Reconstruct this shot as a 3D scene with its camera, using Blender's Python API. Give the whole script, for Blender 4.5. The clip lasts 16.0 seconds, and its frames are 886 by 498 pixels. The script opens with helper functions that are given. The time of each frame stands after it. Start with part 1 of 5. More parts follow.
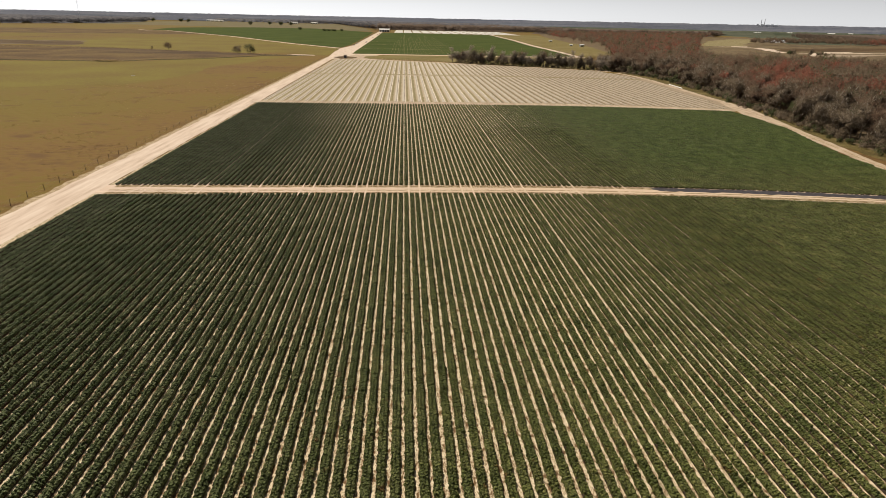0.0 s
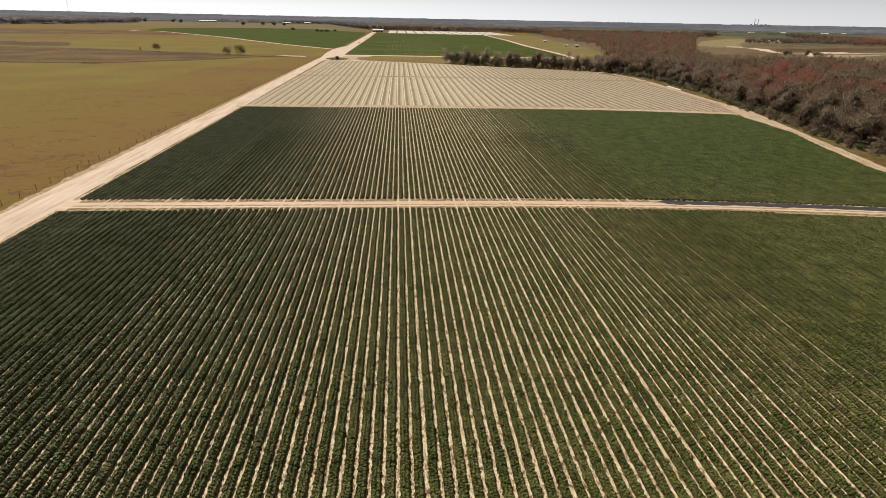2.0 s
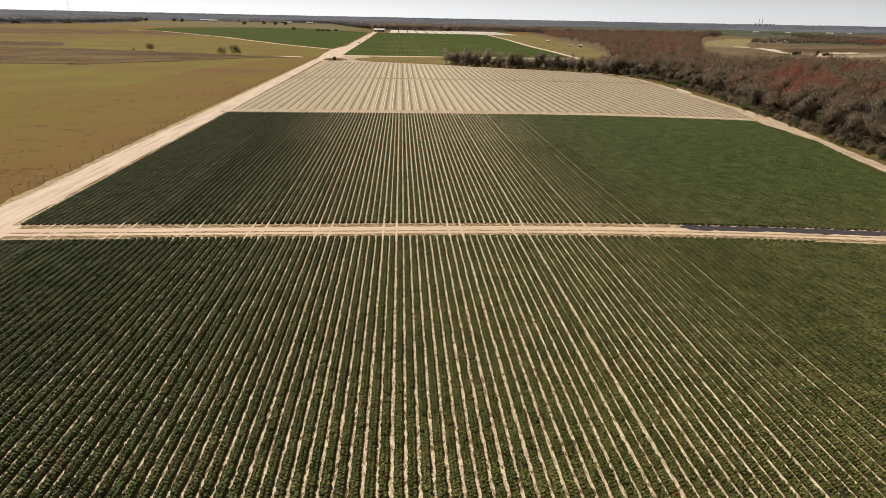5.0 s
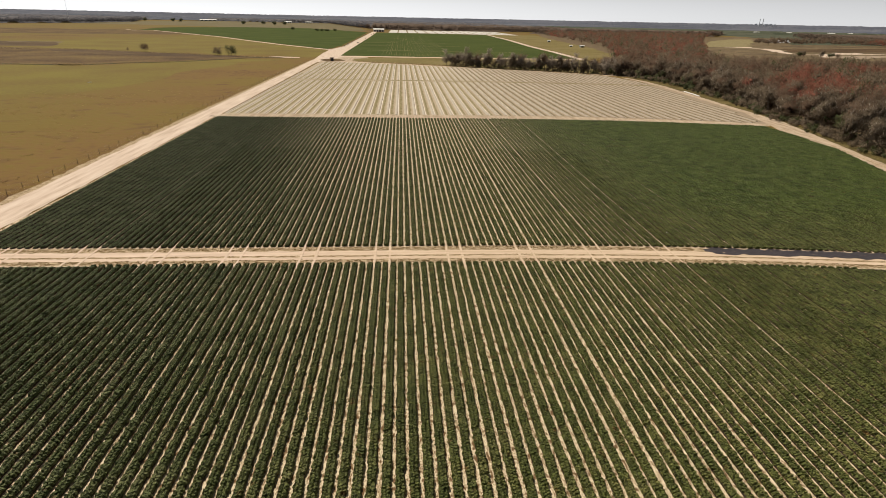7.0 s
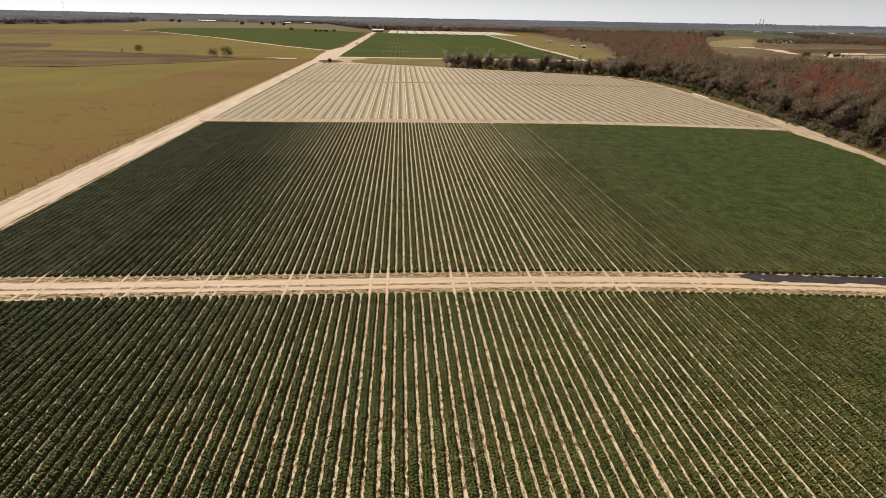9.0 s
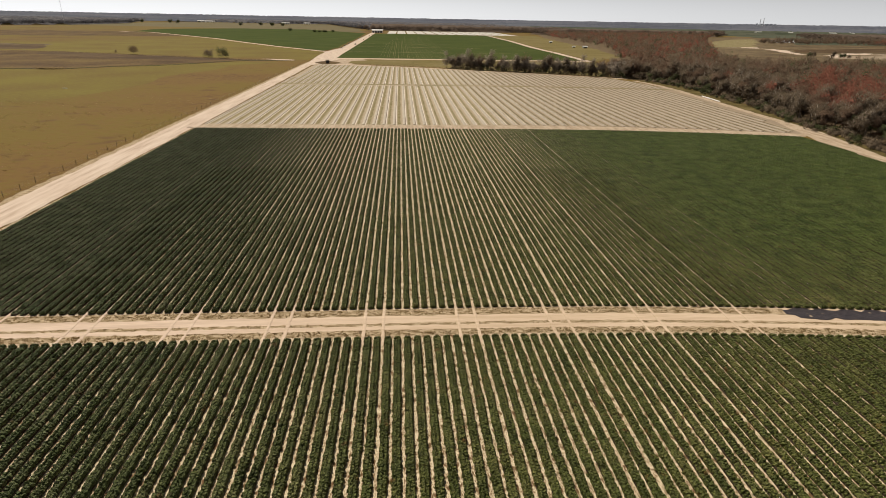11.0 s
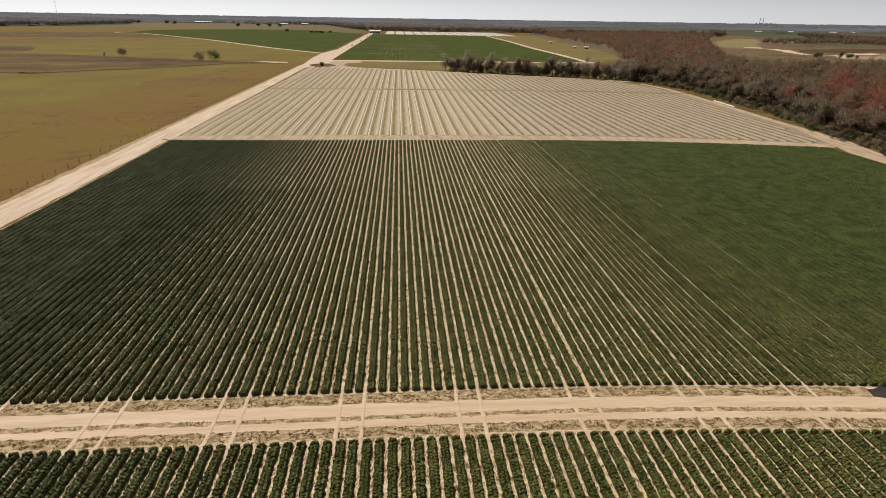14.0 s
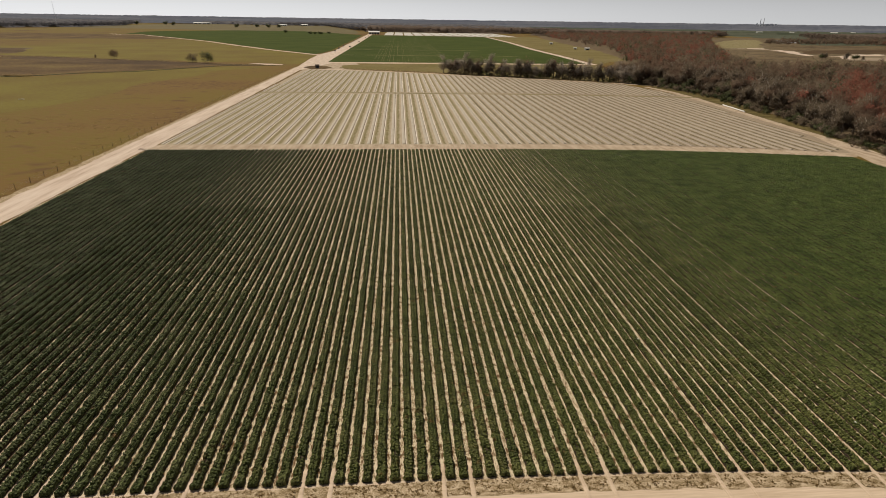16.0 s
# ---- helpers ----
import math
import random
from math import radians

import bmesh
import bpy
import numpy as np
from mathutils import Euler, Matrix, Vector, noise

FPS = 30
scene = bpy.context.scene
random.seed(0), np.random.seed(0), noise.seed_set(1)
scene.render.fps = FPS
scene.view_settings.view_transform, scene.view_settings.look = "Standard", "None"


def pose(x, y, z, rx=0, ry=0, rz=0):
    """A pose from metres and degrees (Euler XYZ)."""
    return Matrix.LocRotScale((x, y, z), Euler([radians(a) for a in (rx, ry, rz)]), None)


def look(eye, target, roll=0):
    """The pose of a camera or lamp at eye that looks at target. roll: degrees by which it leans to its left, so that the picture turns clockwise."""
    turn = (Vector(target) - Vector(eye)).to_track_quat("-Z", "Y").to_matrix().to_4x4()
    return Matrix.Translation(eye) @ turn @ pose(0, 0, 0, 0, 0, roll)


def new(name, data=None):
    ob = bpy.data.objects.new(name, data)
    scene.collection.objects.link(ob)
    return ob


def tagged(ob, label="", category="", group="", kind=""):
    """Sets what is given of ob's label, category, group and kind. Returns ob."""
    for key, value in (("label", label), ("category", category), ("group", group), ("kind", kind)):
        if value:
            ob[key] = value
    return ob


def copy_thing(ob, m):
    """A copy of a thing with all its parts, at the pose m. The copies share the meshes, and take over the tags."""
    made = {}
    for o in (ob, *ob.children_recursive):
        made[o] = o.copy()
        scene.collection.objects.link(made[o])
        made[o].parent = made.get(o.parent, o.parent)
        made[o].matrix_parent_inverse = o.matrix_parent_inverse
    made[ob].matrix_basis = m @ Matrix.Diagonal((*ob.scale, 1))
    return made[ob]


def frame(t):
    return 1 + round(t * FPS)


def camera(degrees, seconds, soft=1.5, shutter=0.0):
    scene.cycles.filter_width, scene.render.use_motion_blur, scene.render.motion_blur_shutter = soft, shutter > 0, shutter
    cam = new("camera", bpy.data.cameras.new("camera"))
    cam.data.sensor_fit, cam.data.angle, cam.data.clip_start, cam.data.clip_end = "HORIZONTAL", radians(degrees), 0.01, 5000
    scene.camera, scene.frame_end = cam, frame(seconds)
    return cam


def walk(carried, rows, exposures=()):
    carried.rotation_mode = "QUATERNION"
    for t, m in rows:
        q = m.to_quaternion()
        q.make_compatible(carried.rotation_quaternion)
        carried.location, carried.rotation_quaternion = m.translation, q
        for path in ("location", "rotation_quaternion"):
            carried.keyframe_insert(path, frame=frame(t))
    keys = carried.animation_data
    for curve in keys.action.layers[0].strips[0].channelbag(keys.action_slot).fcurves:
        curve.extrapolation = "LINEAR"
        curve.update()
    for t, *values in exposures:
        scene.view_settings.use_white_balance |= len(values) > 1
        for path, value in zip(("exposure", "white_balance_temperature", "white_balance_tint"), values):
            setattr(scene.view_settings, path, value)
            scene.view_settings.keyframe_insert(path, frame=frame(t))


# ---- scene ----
cam = camera(76.53, 16.0, soft=0.3)
# seconds, x, y, z, yaw, pitch, roll
PATH = [
    (0.0, 1.384, -0.617, 36.293, -3.647, -22.196, -1.094),
    (0.5, 1.627, 1.884, 36.369, -3.855, -22.184, -1.079),
    (1.0, 1.925, 4.384, 36.441, -4.110, -22.174, -1.065),
    (1.5, 2.237, 6.809, 36.493, -4.194, -22.170, -1.052),
    (2.0, 2.679, 9.193, 36.534, -4.194, -22.172, -1.043),
    (2.5, 3.186, 11.618, 36.560, -4.179, -22.179, -1.036),
    (3.0, 3.748, 14.148, 36.582, -4.134, -22.185, -1.030),
    (3.5, 4.315, 16.755, 36.596, -4.044, -22.195, -1.024),
    (4.0, 4.901, 19.395, 36.598, -3.967, -22.207, -1.017),
    (6.5, 6.687, 34.026, 36.800, -3.962, -22.233, -1.088),
    (7.0, 6.852, 36.777, 36.807, -3.954, -22.236, -1.093),
    (7.5, 6.912, 39.584, 36.820, -3.940, -22.231, -1.089),
    (8.0, 6.917, 42.382, 36.767, -3.987, -22.227, -1.072),
    (8.5, 6.948, 45.274, 36.699, -3.970, -22.212, -1.052),
    (9.0, 6.966, 48.207, 36.587, -4.012, -22.199, -1.011),
    (11.5, 7.334, 62.758, 36.717, -4.081, -22.172, -0.922),
    (12.0, 7.503, 65.712, 36.827, -4.125, -22.183, -0.876),
    (12.5, 7.742, 68.691, 36.956, -4.200, -22.183, -0.851),
    (13.0, 8.028, 71.571, 37.080, -4.206, -22.172, -0.838),
    (13.5, 8.389, 74.477, 37.180, -4.215, -22.166, -0.819),
    (14.0, 8.814, 77.442, 37.221, -4.198, -22.168, -0.812),
    (14.5, 9.258, 80.538, 37.290, -4.203, -22.140, -0.800),
    (15.0, 9.767, 83.660, 37.356, -4.221, -22.129, -0.800),
    (15.5, 10.358, 86.890, 37.388, -4.236, -22.110, -0.789),
    (16.0, 11.046, 90.049, 37.376, -4.207, -22.093, -0.765),
]
walk(cam, [(t, pose(x, y, z, 90 + pitch, roll, yaw)) for t, x, y, z, yaw, pitch, roll in PATH], [(0.0, 0.17), (8.0, 0.12), (12.0, 0.02), (14.5, -0.06), (16.0, -0.22)])

# ---- light: clear winter midday, sun high ahead on the left ----
SUN_AZ, SUN_EL = 33.0, 51.0
world = bpy.data.worlds.new("sky")
scene.world = world
world.use_nodes = True
wn = world.node_tree.nodes
sky = wn.new("ShaderNodeTexSky")
sky.sky_type, sky.sun_disc = "NISHITA", False
sky.sun_elevation, sky.sun_rotation = radians(SUN_EL), radians(-SUN_AZ)
sky.air_density, sky.dust_density, sky.ozone_density = 0.2, 0.15, 1.0
wn["Background"].inputs["Strength"].default_value = 0.103
pale = wn.new("ShaderNodeHueSaturation")
pale.inputs["Saturation"].default_value = 0.04
world.node_tree.links.new(sky.outputs[0], pale.inputs["Color"])
world.node_tree.links.new(pale.outputs[0], wn["Background"].inputs["Color"])
sun_dir = Vector((-math.sin(radians(SUN_AZ)) * math.cos(radians(SUN_EL)), math.cos(radians(SUN_AZ)) * math.cos(radians(SUN_EL)), math.sin(radians(SUN_EL))))
sun = new("sun", bpy.data.lights.new("sun", "SUN"))
sun.data.energy, sun.data.angle, sun.data.color = 4.5, radians(0.53), (1.0, 0.90, 0.74)
sun.matrix_world = look(sun_dir * 200, (0, 0, 0))



# ---- materials ----
def material(name, colors, scale=1.0, fine=0.0, rough=0.9, bump=0.0, bump_scale=8.0, spec=0.3, stretch=(1, 1, 1), island=0.0, contrast=(0.3, 0.7), spots=None, thin=0.0, zones=(), leafy=None):
    """Colours blended by two scales of noise at world size. scale: patches per metre; fine: weight of the fine grain;
    island: how far each loose piece varies in lightness; spots: (colour, size, threshold) for scattered flecks; thin: share of light that shines through;
    zones: rows of (tint, x0, x1, y0, y1), a tint that grows from x0 to x1 and from y0 to y1;
    leafy: (leaves per metre, spread of lightness, depth), overlapping leaves finer than the mesh."""
    m = bpy.data.materials.new(name)
    m.use_nodes = True
    nt = m.node_tree
    bsdf = nt.nodes["Principled BSDF"]
    bsdf.inputs["Roughness"].default_value = rough
    bsdf.inputs["Specular IOR Level"].default_value = spec
    geo = nt.nodes.new("ShaderNodeNewGeometry")
    mp = nt.nodes.new("ShaderNodeMapping")
    mp.inputs["Scale"].default_value = stretch
    nt.links.new(geo.outputs["Position"], mp.inputs["Vector"])

    def noise_at(s, detail=4.0):
        n = nt.nodes.new("ShaderNodeTexNoise")
        n.inputs["Scale"].default_value, n.inputs["Detail"].default_value = s, detail
        nt.links.new(mp.outputs[0], n.inputs["Vector"])
        return n.outputs["Fac"]

    def math_node(op, a, b):
        n = nt.nodes.new("ShaderNodeMath")
        n.operation = op
        for k, v in enumerate((a, b)):
            if isinstance(v, (int, float)):
                n.inputs[k].default_value = v
            else:
                nt.links.new(v, n.inputs[k])
        return n.outputs[0]

    fac = noise_at(scale)
    if fine:
        grain = noise_at(bump_scale, 2.0)
        fac = math_node("ADD", math_node("MULTIPLY", fac, 1 - fine), math_node("MULTIPLY", grain, fine))
    ramp = nt.nodes.new("ShaderNodeValToRGB")
    lo, hi = contrast
    e = ramp.color_ramp.elements
    e[0].position, e[1].position = lo, hi
    e[0].color, e[1].color = (*colors[0], 1), (*colors[-1], 1)
    for k, c in enumerate(colors[1:-1]):
        x = e.new(lo + (hi - lo) * (k + 1) / (len(colors) - 1))
        x.color = (*c, 1)
    nt.links.new(fac, ramp.inputs["Fac"])
    out = ramp.outputs["Color"]
    if spots:
        col, size, cut = spots
        n = noise_at(size, 1.0)
        mix = nt.nodes.new("ShaderNodeMix")
        mix.data_type = "RGBA"
        step = nt.nodes.new("ShaderNodeMapRange")
        step.inputs["From Min"].default_value, step.inputs["From Max"].default_value = cut, cut + 0.12
        nt.links.new(n, step.inputs["Value"])
        nt.links.new(step.outputs[0], mix.inputs["Factor"])
        nt.links.new(out, mix.inputs["A"])
        mix.inputs["B"].default_value = (*col, 1)
        out = mix.outputs["Result"]
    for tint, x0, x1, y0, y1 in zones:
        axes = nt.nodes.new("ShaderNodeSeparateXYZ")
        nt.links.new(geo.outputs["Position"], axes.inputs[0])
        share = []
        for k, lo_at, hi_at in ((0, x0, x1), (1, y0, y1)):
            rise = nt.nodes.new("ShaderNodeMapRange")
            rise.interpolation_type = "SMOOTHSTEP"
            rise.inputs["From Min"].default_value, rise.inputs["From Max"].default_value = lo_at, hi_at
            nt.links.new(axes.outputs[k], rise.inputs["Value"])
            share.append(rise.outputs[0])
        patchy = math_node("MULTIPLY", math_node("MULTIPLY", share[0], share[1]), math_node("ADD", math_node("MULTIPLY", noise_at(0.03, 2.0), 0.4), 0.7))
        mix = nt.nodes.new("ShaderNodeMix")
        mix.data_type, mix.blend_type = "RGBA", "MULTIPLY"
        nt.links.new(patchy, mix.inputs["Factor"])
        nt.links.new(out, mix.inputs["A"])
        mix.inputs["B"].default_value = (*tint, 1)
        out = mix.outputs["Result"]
    if island:
        hsv = nt.nodes.new("ShaderNodeHueSaturation")
        obj = nt.nodes.new("ShaderNodeObjectInfo")
        v = math_node("ADD", math_node("MULTIPLY", geo.outputs["Random Per Island"], island * 0.6), math_node("MULTIPLY", obj.outputs["Random"], island * 0.4))
        nt.links.new(math_node("ADD", v, 1 - island / 2), hsv.inputs["Value"])
        nt.links.new(out, hsv.inputs["Color"])
        out = hsv.outputs["Color"]
    if leafy:
        per_metre, spread, depth = leafy
        cells = nt.nodes.new("ShaderNodeTexVoronoi")
        cells.inputs["Scale"].default_value = per_metre
        nt.links.new(geo.outputs["Position"], cells.inputs["Vector"])
        tone = nt.nodes.new("ShaderNodeSeparateColor")
        nt.links.new(cells.outputs["Color"], tone.inputs[0])
        hsv = nt.nodes.new("ShaderNodeHueSaturation")
        nt.links.new(math_node("ADD", math_node("MULTIPLY", tone.outputs[0], spread), 1 - spread / 2), hsv.inputs["Value"])
        nt.links.new(out, hsv.inputs["Color"])
        out = hsv.outputs["Color"]
        b = nt.nodes.new("ShaderNodeBump")
        b.inputs["Strength"].default_value, b.inputs["Distance"].default_value = 1.0, depth
        nt.links.new(math_node("ADD", math_node("MULTIPLY", cells.outputs["Distance"], -1.0), tone.outputs[1]), b.inputs["Height"])
        nt.links.new(b.outputs[0], bsdf.inputs["Normal"])
    nt.links.new(out, bsdf.inputs["Base Color"])
    if bump:
        b = nt.nodes.new("ShaderNodeBump")
        b.inputs["Strength"].default_value, b.inputs["Distance"].default_value = 1.0, bump
        nt.links.new(noise_at(bump_scale, 3.0), b.inputs["Height"])
        nt.links.new(b.outputs[0], bsdf.inputs["Normal"])
    if thin:
        through_light = nt.nodes.new("ShaderNodeBsdfTranslucent")
        both = nt.nodes.new("ShaderNodeMixShader")
        both.inputs[0].default_value = thin
        nt.links.new(out, through_light.inputs["Color"])
        nt.links.new(bsdf.outputs[0], both.inputs[1])
        nt.links.new(through_light.outputs[0], both.inputs[2])
        nt.links.new(both.outputs[0], nt.nodes["Material Output"].inputs["Surface"])
    return m


M_PASTURE = material("pasture_grass", [(0.108, 0.066, 0.027), (0.162, 0.105, 0.033), (0.152, 0.116, 0.026)], 0.010, 0.36, 0.95, 0.15, 0.45, 0.1, stretch=(0.8, 1, 1), contrast=(0.34, 0.56), spots=((0.120, 0.074, 0.030), 0.11, 0.62), zones=(((1.04, 0.955, 1.0), -240.0, -95.0, -500.0, -400.0),))
M_BROWN = material("dormant_brown_grass", [(0.070, 0.042, 0.020), (0.120, 0.076, 0.033), (0.165, 0.117, 0.043)], 0.025, 0.35, 0.95, 0.1, 0.4, 0.1, contrast=(0.38, 0.66))
M_MEADOW = material("green_meadow", [(0.140, 0.097, 0.027), (0.172, 0.140, 0.031)], 0.02, 0.4, 0.95, 0.05, 0.4, 0.1, contrast=(0.36, 0.6))
# Meadow colour dulled to grey-brown; the dulling is painted haze.
M_FARGRASS = material("haze_dulled_grass", [(0.115, 0.095, 0.050), (0.165, 0.138, 0.072)], 0.006, 0.4, 0.95, 0.05, 0.05, 0.1)
M_DARKGRASS = material("wet_dark_grass", [(0.055, 0.034, 0.019), (0.098, 0.062, 0.033), (0.135, 0.094, 0.043)], 0.03, 0.4, 0.95, 0.1, 0.3, 0.1, stretch=(0.4, 1, 1), contrast=(0.38, 0.66))
M_TRACK = material("worn_track_sand", [(0.31, 0.232, 0.160), (0.43, 0.338, 0.252), (0.52, 0.42, 0.325)], 0.6, 0.35, 0.95, 0.02, 4.0, 0.1, stretch=(1, 0.2, 1), contrast=(0.36, 0.64))
M_SAND = material("pale_sand", [(0.43, 0.33, 0.262), (0.57, 0.455, 0.375), (0.65, 0.545, 0.465)], 0.7, 0.3, 0.95, 0.02, 4.0, 0.15, stretch=(1, 0.07, 1), contrast=(0.34, 0.62))
M_SANDY = material("tan_sand", [(0.49, 0.37, 0.285), (0.71, 0.57, 0.475)], 0.9, 0.35, 0.95, 0.03, 5.0, 0.15, stretch=(0.1, 1, 1), zones=(((0.95, 0.94, 0.86), -30.0, 20.0, -50.0, 0.0),))
M_SOIL = material("field_soil", [(0.18, 0.117, 0.066), (0.47, 0.375, 0.255), (0.66, 0.565, 0.415)], 2.2, 0.55, 0.95, 0.04, 9.0, 0.1, stretch=(1, 0.45, 1), contrast=(0.39, 0.57), spots=((0.15, 0.09, 0.046), 2.6, 0.55))
M_VERGE = material("dry_weeds", [(0.16, 0.112, 0.055), (0.35, 0.262, 0.160), (0.56, 0.45, 0.325)], 1.8, 0.55, 0.95, 0.04, 18.0, 0.1, stretch=(0.45, 1, 1), contrast=(0.41, 0.58))
# Base blue holds the left rows' sky sheen; the first zone warms it.
M_LEAF = material("strawberry_leaves", [(0.067, 0.090, 0.035), (0.107, 0.132, 0.055), (0.162, 0.175, 0.090)], 0.3, 0.45, 0.55, 0.0, 9.0, 0.18, island=0.2, contrast=(0.38, 0.62), spots=((0.15, 0.10, 0.048), 0.9, 0.68), thin=0.2, zones=(((1.09, 0.98, 0.61), -42.0, 18.0, -50.0, 0.0), ((0.77, 0.98, 0.80), 35.0, 85.0, 120.0, 160.0)), leafy=(9.0, 1.25, 0.065))
M_PLASTIC = material("black_plastic", [(0.030, 0.022, 0.016), (0.08, 0.058, 0.042)], 2.0, 0.3, 0.75, 0.01, 9.0, 0.08)
M_SHEET = material("dark_plastic_sheet", [(0.022, 0.018, 0.024), (0.06, 0.05, 0.055)], 1.0, 0.3, 0.4, 0.04, 3.0, 0.5, spots=((0.45, 0.35, 0.25), 0.9, 0.68))
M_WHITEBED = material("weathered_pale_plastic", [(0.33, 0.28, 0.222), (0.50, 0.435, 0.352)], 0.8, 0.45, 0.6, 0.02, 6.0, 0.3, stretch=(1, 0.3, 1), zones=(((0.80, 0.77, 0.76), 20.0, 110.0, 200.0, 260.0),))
M_OLIVE = material("olive_weeds", [(0.145, 0.118, 0.048), (0.222, 0.186, 0.092), (0.34, 0.288, 0.18)], 0.9, 0.5, 0.95, 0.1, 3.0, 0.1, stretch=(1, 0.4, 1), contrast=(0.36, 0.64))
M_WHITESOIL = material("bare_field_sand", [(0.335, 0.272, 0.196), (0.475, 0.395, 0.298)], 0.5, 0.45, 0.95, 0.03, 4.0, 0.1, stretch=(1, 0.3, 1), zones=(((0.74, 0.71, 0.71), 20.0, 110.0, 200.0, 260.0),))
M_GREEN = material("young_crop_green", [(0.046, 0.064, 0.018), (0.076, 0.094, 0.028)], 0.02, 0.3, 0.95, 0.1, 0.5, 0.02)
M_FARMEADOW = material("dry_far_meadow", [(0.145, 0.112, 0.048), (0.185, 0.152, 0.060), (0.21, 0.165, 0.085)], 0.02, 0.45, 0.95, 0.05, 0.3, 0.05, contrast=(0.36, 0.64))
M_LITTER = material("forest_litter", [(0.10, 0.072, 0.045), (0.19, 0.14, 0.085)], 0.1, 0.4, 0.95, 0.1, 1.0, 0.1)
M_DITCH = material("damp_ditch_mud", [(0.030, 0.020, 0.014), (0.062, 0.042, 0.026), (0.11, 0.078, 0.04)], 0.25, 0.4, 0.9, 0.1, 1.5, 0.15, contrast=(0.36, 0.64))
M_MARSH = material("marsh_grass", [(0.085, 0.060, 0.036), (0.140, 0.102, 0.060), (0.20, 0.155, 0.09)], 0.02, 0.5, 0.95, 0.1, 0.12, 0.1, stretch=(0.8, 1, 1), contrast=(0.36, 0.64))
M_GROVE = material("grove_leaves", [(0.036, 0.046, 0.030), (0.070, 0.080, 0.052), (0.115, 0.115, 0.085)], 0.004, 0.35, 0.95, 0.1, 0.03, 0.1, stretch=(0.4, 1, 1), contrast=(0.36, 0.64))
# Moss grey, made paler to stand for light through backlit crowns.
M_MOSS_LIT = material("lightened_grey_moss", [(0.24, 0.20, 0.165), (0.42, 0.365, 0.31)], 0.5, 0.3, 0.95, 0, 3.0, 0.05, island=0.4, thin=0.5)
M_BARK = material("grey_bark", [(0.10, 0.080, 0.065), (0.20, 0.165, 0.14)], 0.5, 0.4, 0.9, 0.02, 6.0, 0.15)
M_TWIG = material("bare_twigs", [(0.112, 0.086, 0.060), (0.188, 0.147, 0.106), (0.285, 0.232, 0.178)], 0.16, 0.5, 0.9, 0.15, 2.2, 0.02, island=0.3, contrast=(0.38, 0.62), thin=0.5)
M_TWIG_BROWN = material("brown_twigs", [(0.128, 0.085, 0.060), (0.205, 0.140, 0.102), (0.28, 0.200, 0.150)], 0.16, 0.5, 0.9, 0.15, 2.2, 0.02, island=0.3, contrast=(0.38, 0.62), thin=0.5)
M_TWIG_RED = material("red_maple_buds", [(0.225, 0.098, 0.073), (0.36, 0.150, 0.108)], 0.16, 0.5, 0.9, 0.15, 2.2, 0.02, island=0.3, thin=0.4)
M_BUSH = material("evergreen_leaves", [(0.060, 0.074, 0.030), (0.115, 0.122, 0.050)], 0.3, 0.3, 0.6, 0, 3.0, 0.2, island=0.6, thin=0.4)
# Aerial haze is mixed into this base colour: greyed, bluish, lightened.
M_FARWOOD_HAZE = material("far_woods", [(0.090, 0.089, 0.106), (0.150, 0.147, 0.166), (0.22, 0.213, 0.225)], 0.02, 0.45, 0.95, 0, 0.08, 0.02, contrast=(0.38, 0.60), thin=0.35)
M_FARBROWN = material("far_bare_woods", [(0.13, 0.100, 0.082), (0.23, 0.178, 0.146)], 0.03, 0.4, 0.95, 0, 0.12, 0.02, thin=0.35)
# Dark plastic of the bed flanks, with their shade mixed into the colour.
M_DARKSIDE = material("shade_dark_plastic", [(0.115, 0.075, 0.052), (0.20, 0.142, 0.10)], 1.5, 0.3, 0.8, 0.01, 6.0, 0.02)
M_EDGE = material("bleached_plastic_film", [(0.62, 0.55, 0.48), (0.84, 0.78, 0.71)], 1.2, 0.3, 0.7, 0.01, 5.0, 0.1)
M_FURROW = material("brown_furrow_weeds", [(0.10, 0.077, 0.046), (0.155, 0.124, 0.078), (0.24, 0.20, 0.135)], 0.8, 0.5, 0.95, 0.05, 3.0, 0.1, stretch=(1, 0.3, 1))
M_STRAW = material("straw_weeds", [(0.26, 0.212, 0.130), (0.40, 0.335, 0.232)], 0.8, 0.5, 0.95, 0.05, 3.0, 0.1, stretch=(1, 0.3, 1))
M_EDGEGRASS = material("wood_edge_grass", [(0.070, 0.052, 0.021), (0.11, 0.086, 0.030), (0.17, 0.132, 0.06)], 0.12, 0.45, 0.95, 0.1, 1.2, 0.1, contrast=(0.36, 0.64))
# Woods colour with the blue of distance haze put in.
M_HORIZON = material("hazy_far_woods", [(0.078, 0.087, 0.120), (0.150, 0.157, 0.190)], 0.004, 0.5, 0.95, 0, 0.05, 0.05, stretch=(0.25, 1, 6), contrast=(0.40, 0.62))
M_WEED = material("dry_grass_blades", [(0.30, 0.215, 0.11), (0.50, 0.385, 0.22)], 0.6, 0.3, 0.9, 0, 3.0, 0.1, island=0.7, thin=0.4)
M_TUSSOCK = material("brown_tussock_blades", [(0.24, 0.165, 0.075), (0.36, 0.26, 0.13)], 0.5, 0.3, 0.9, 0, 3.0, 0.05, island=0.5, thin=0.5)
M_WOODPOST = material("weathered_fence_wood", [(0.10, 0.08, 0.06), (0.20, 0.165, 0.13)], 3.0, 0.4, 0.9, 0.005, 20.0, 0.1)
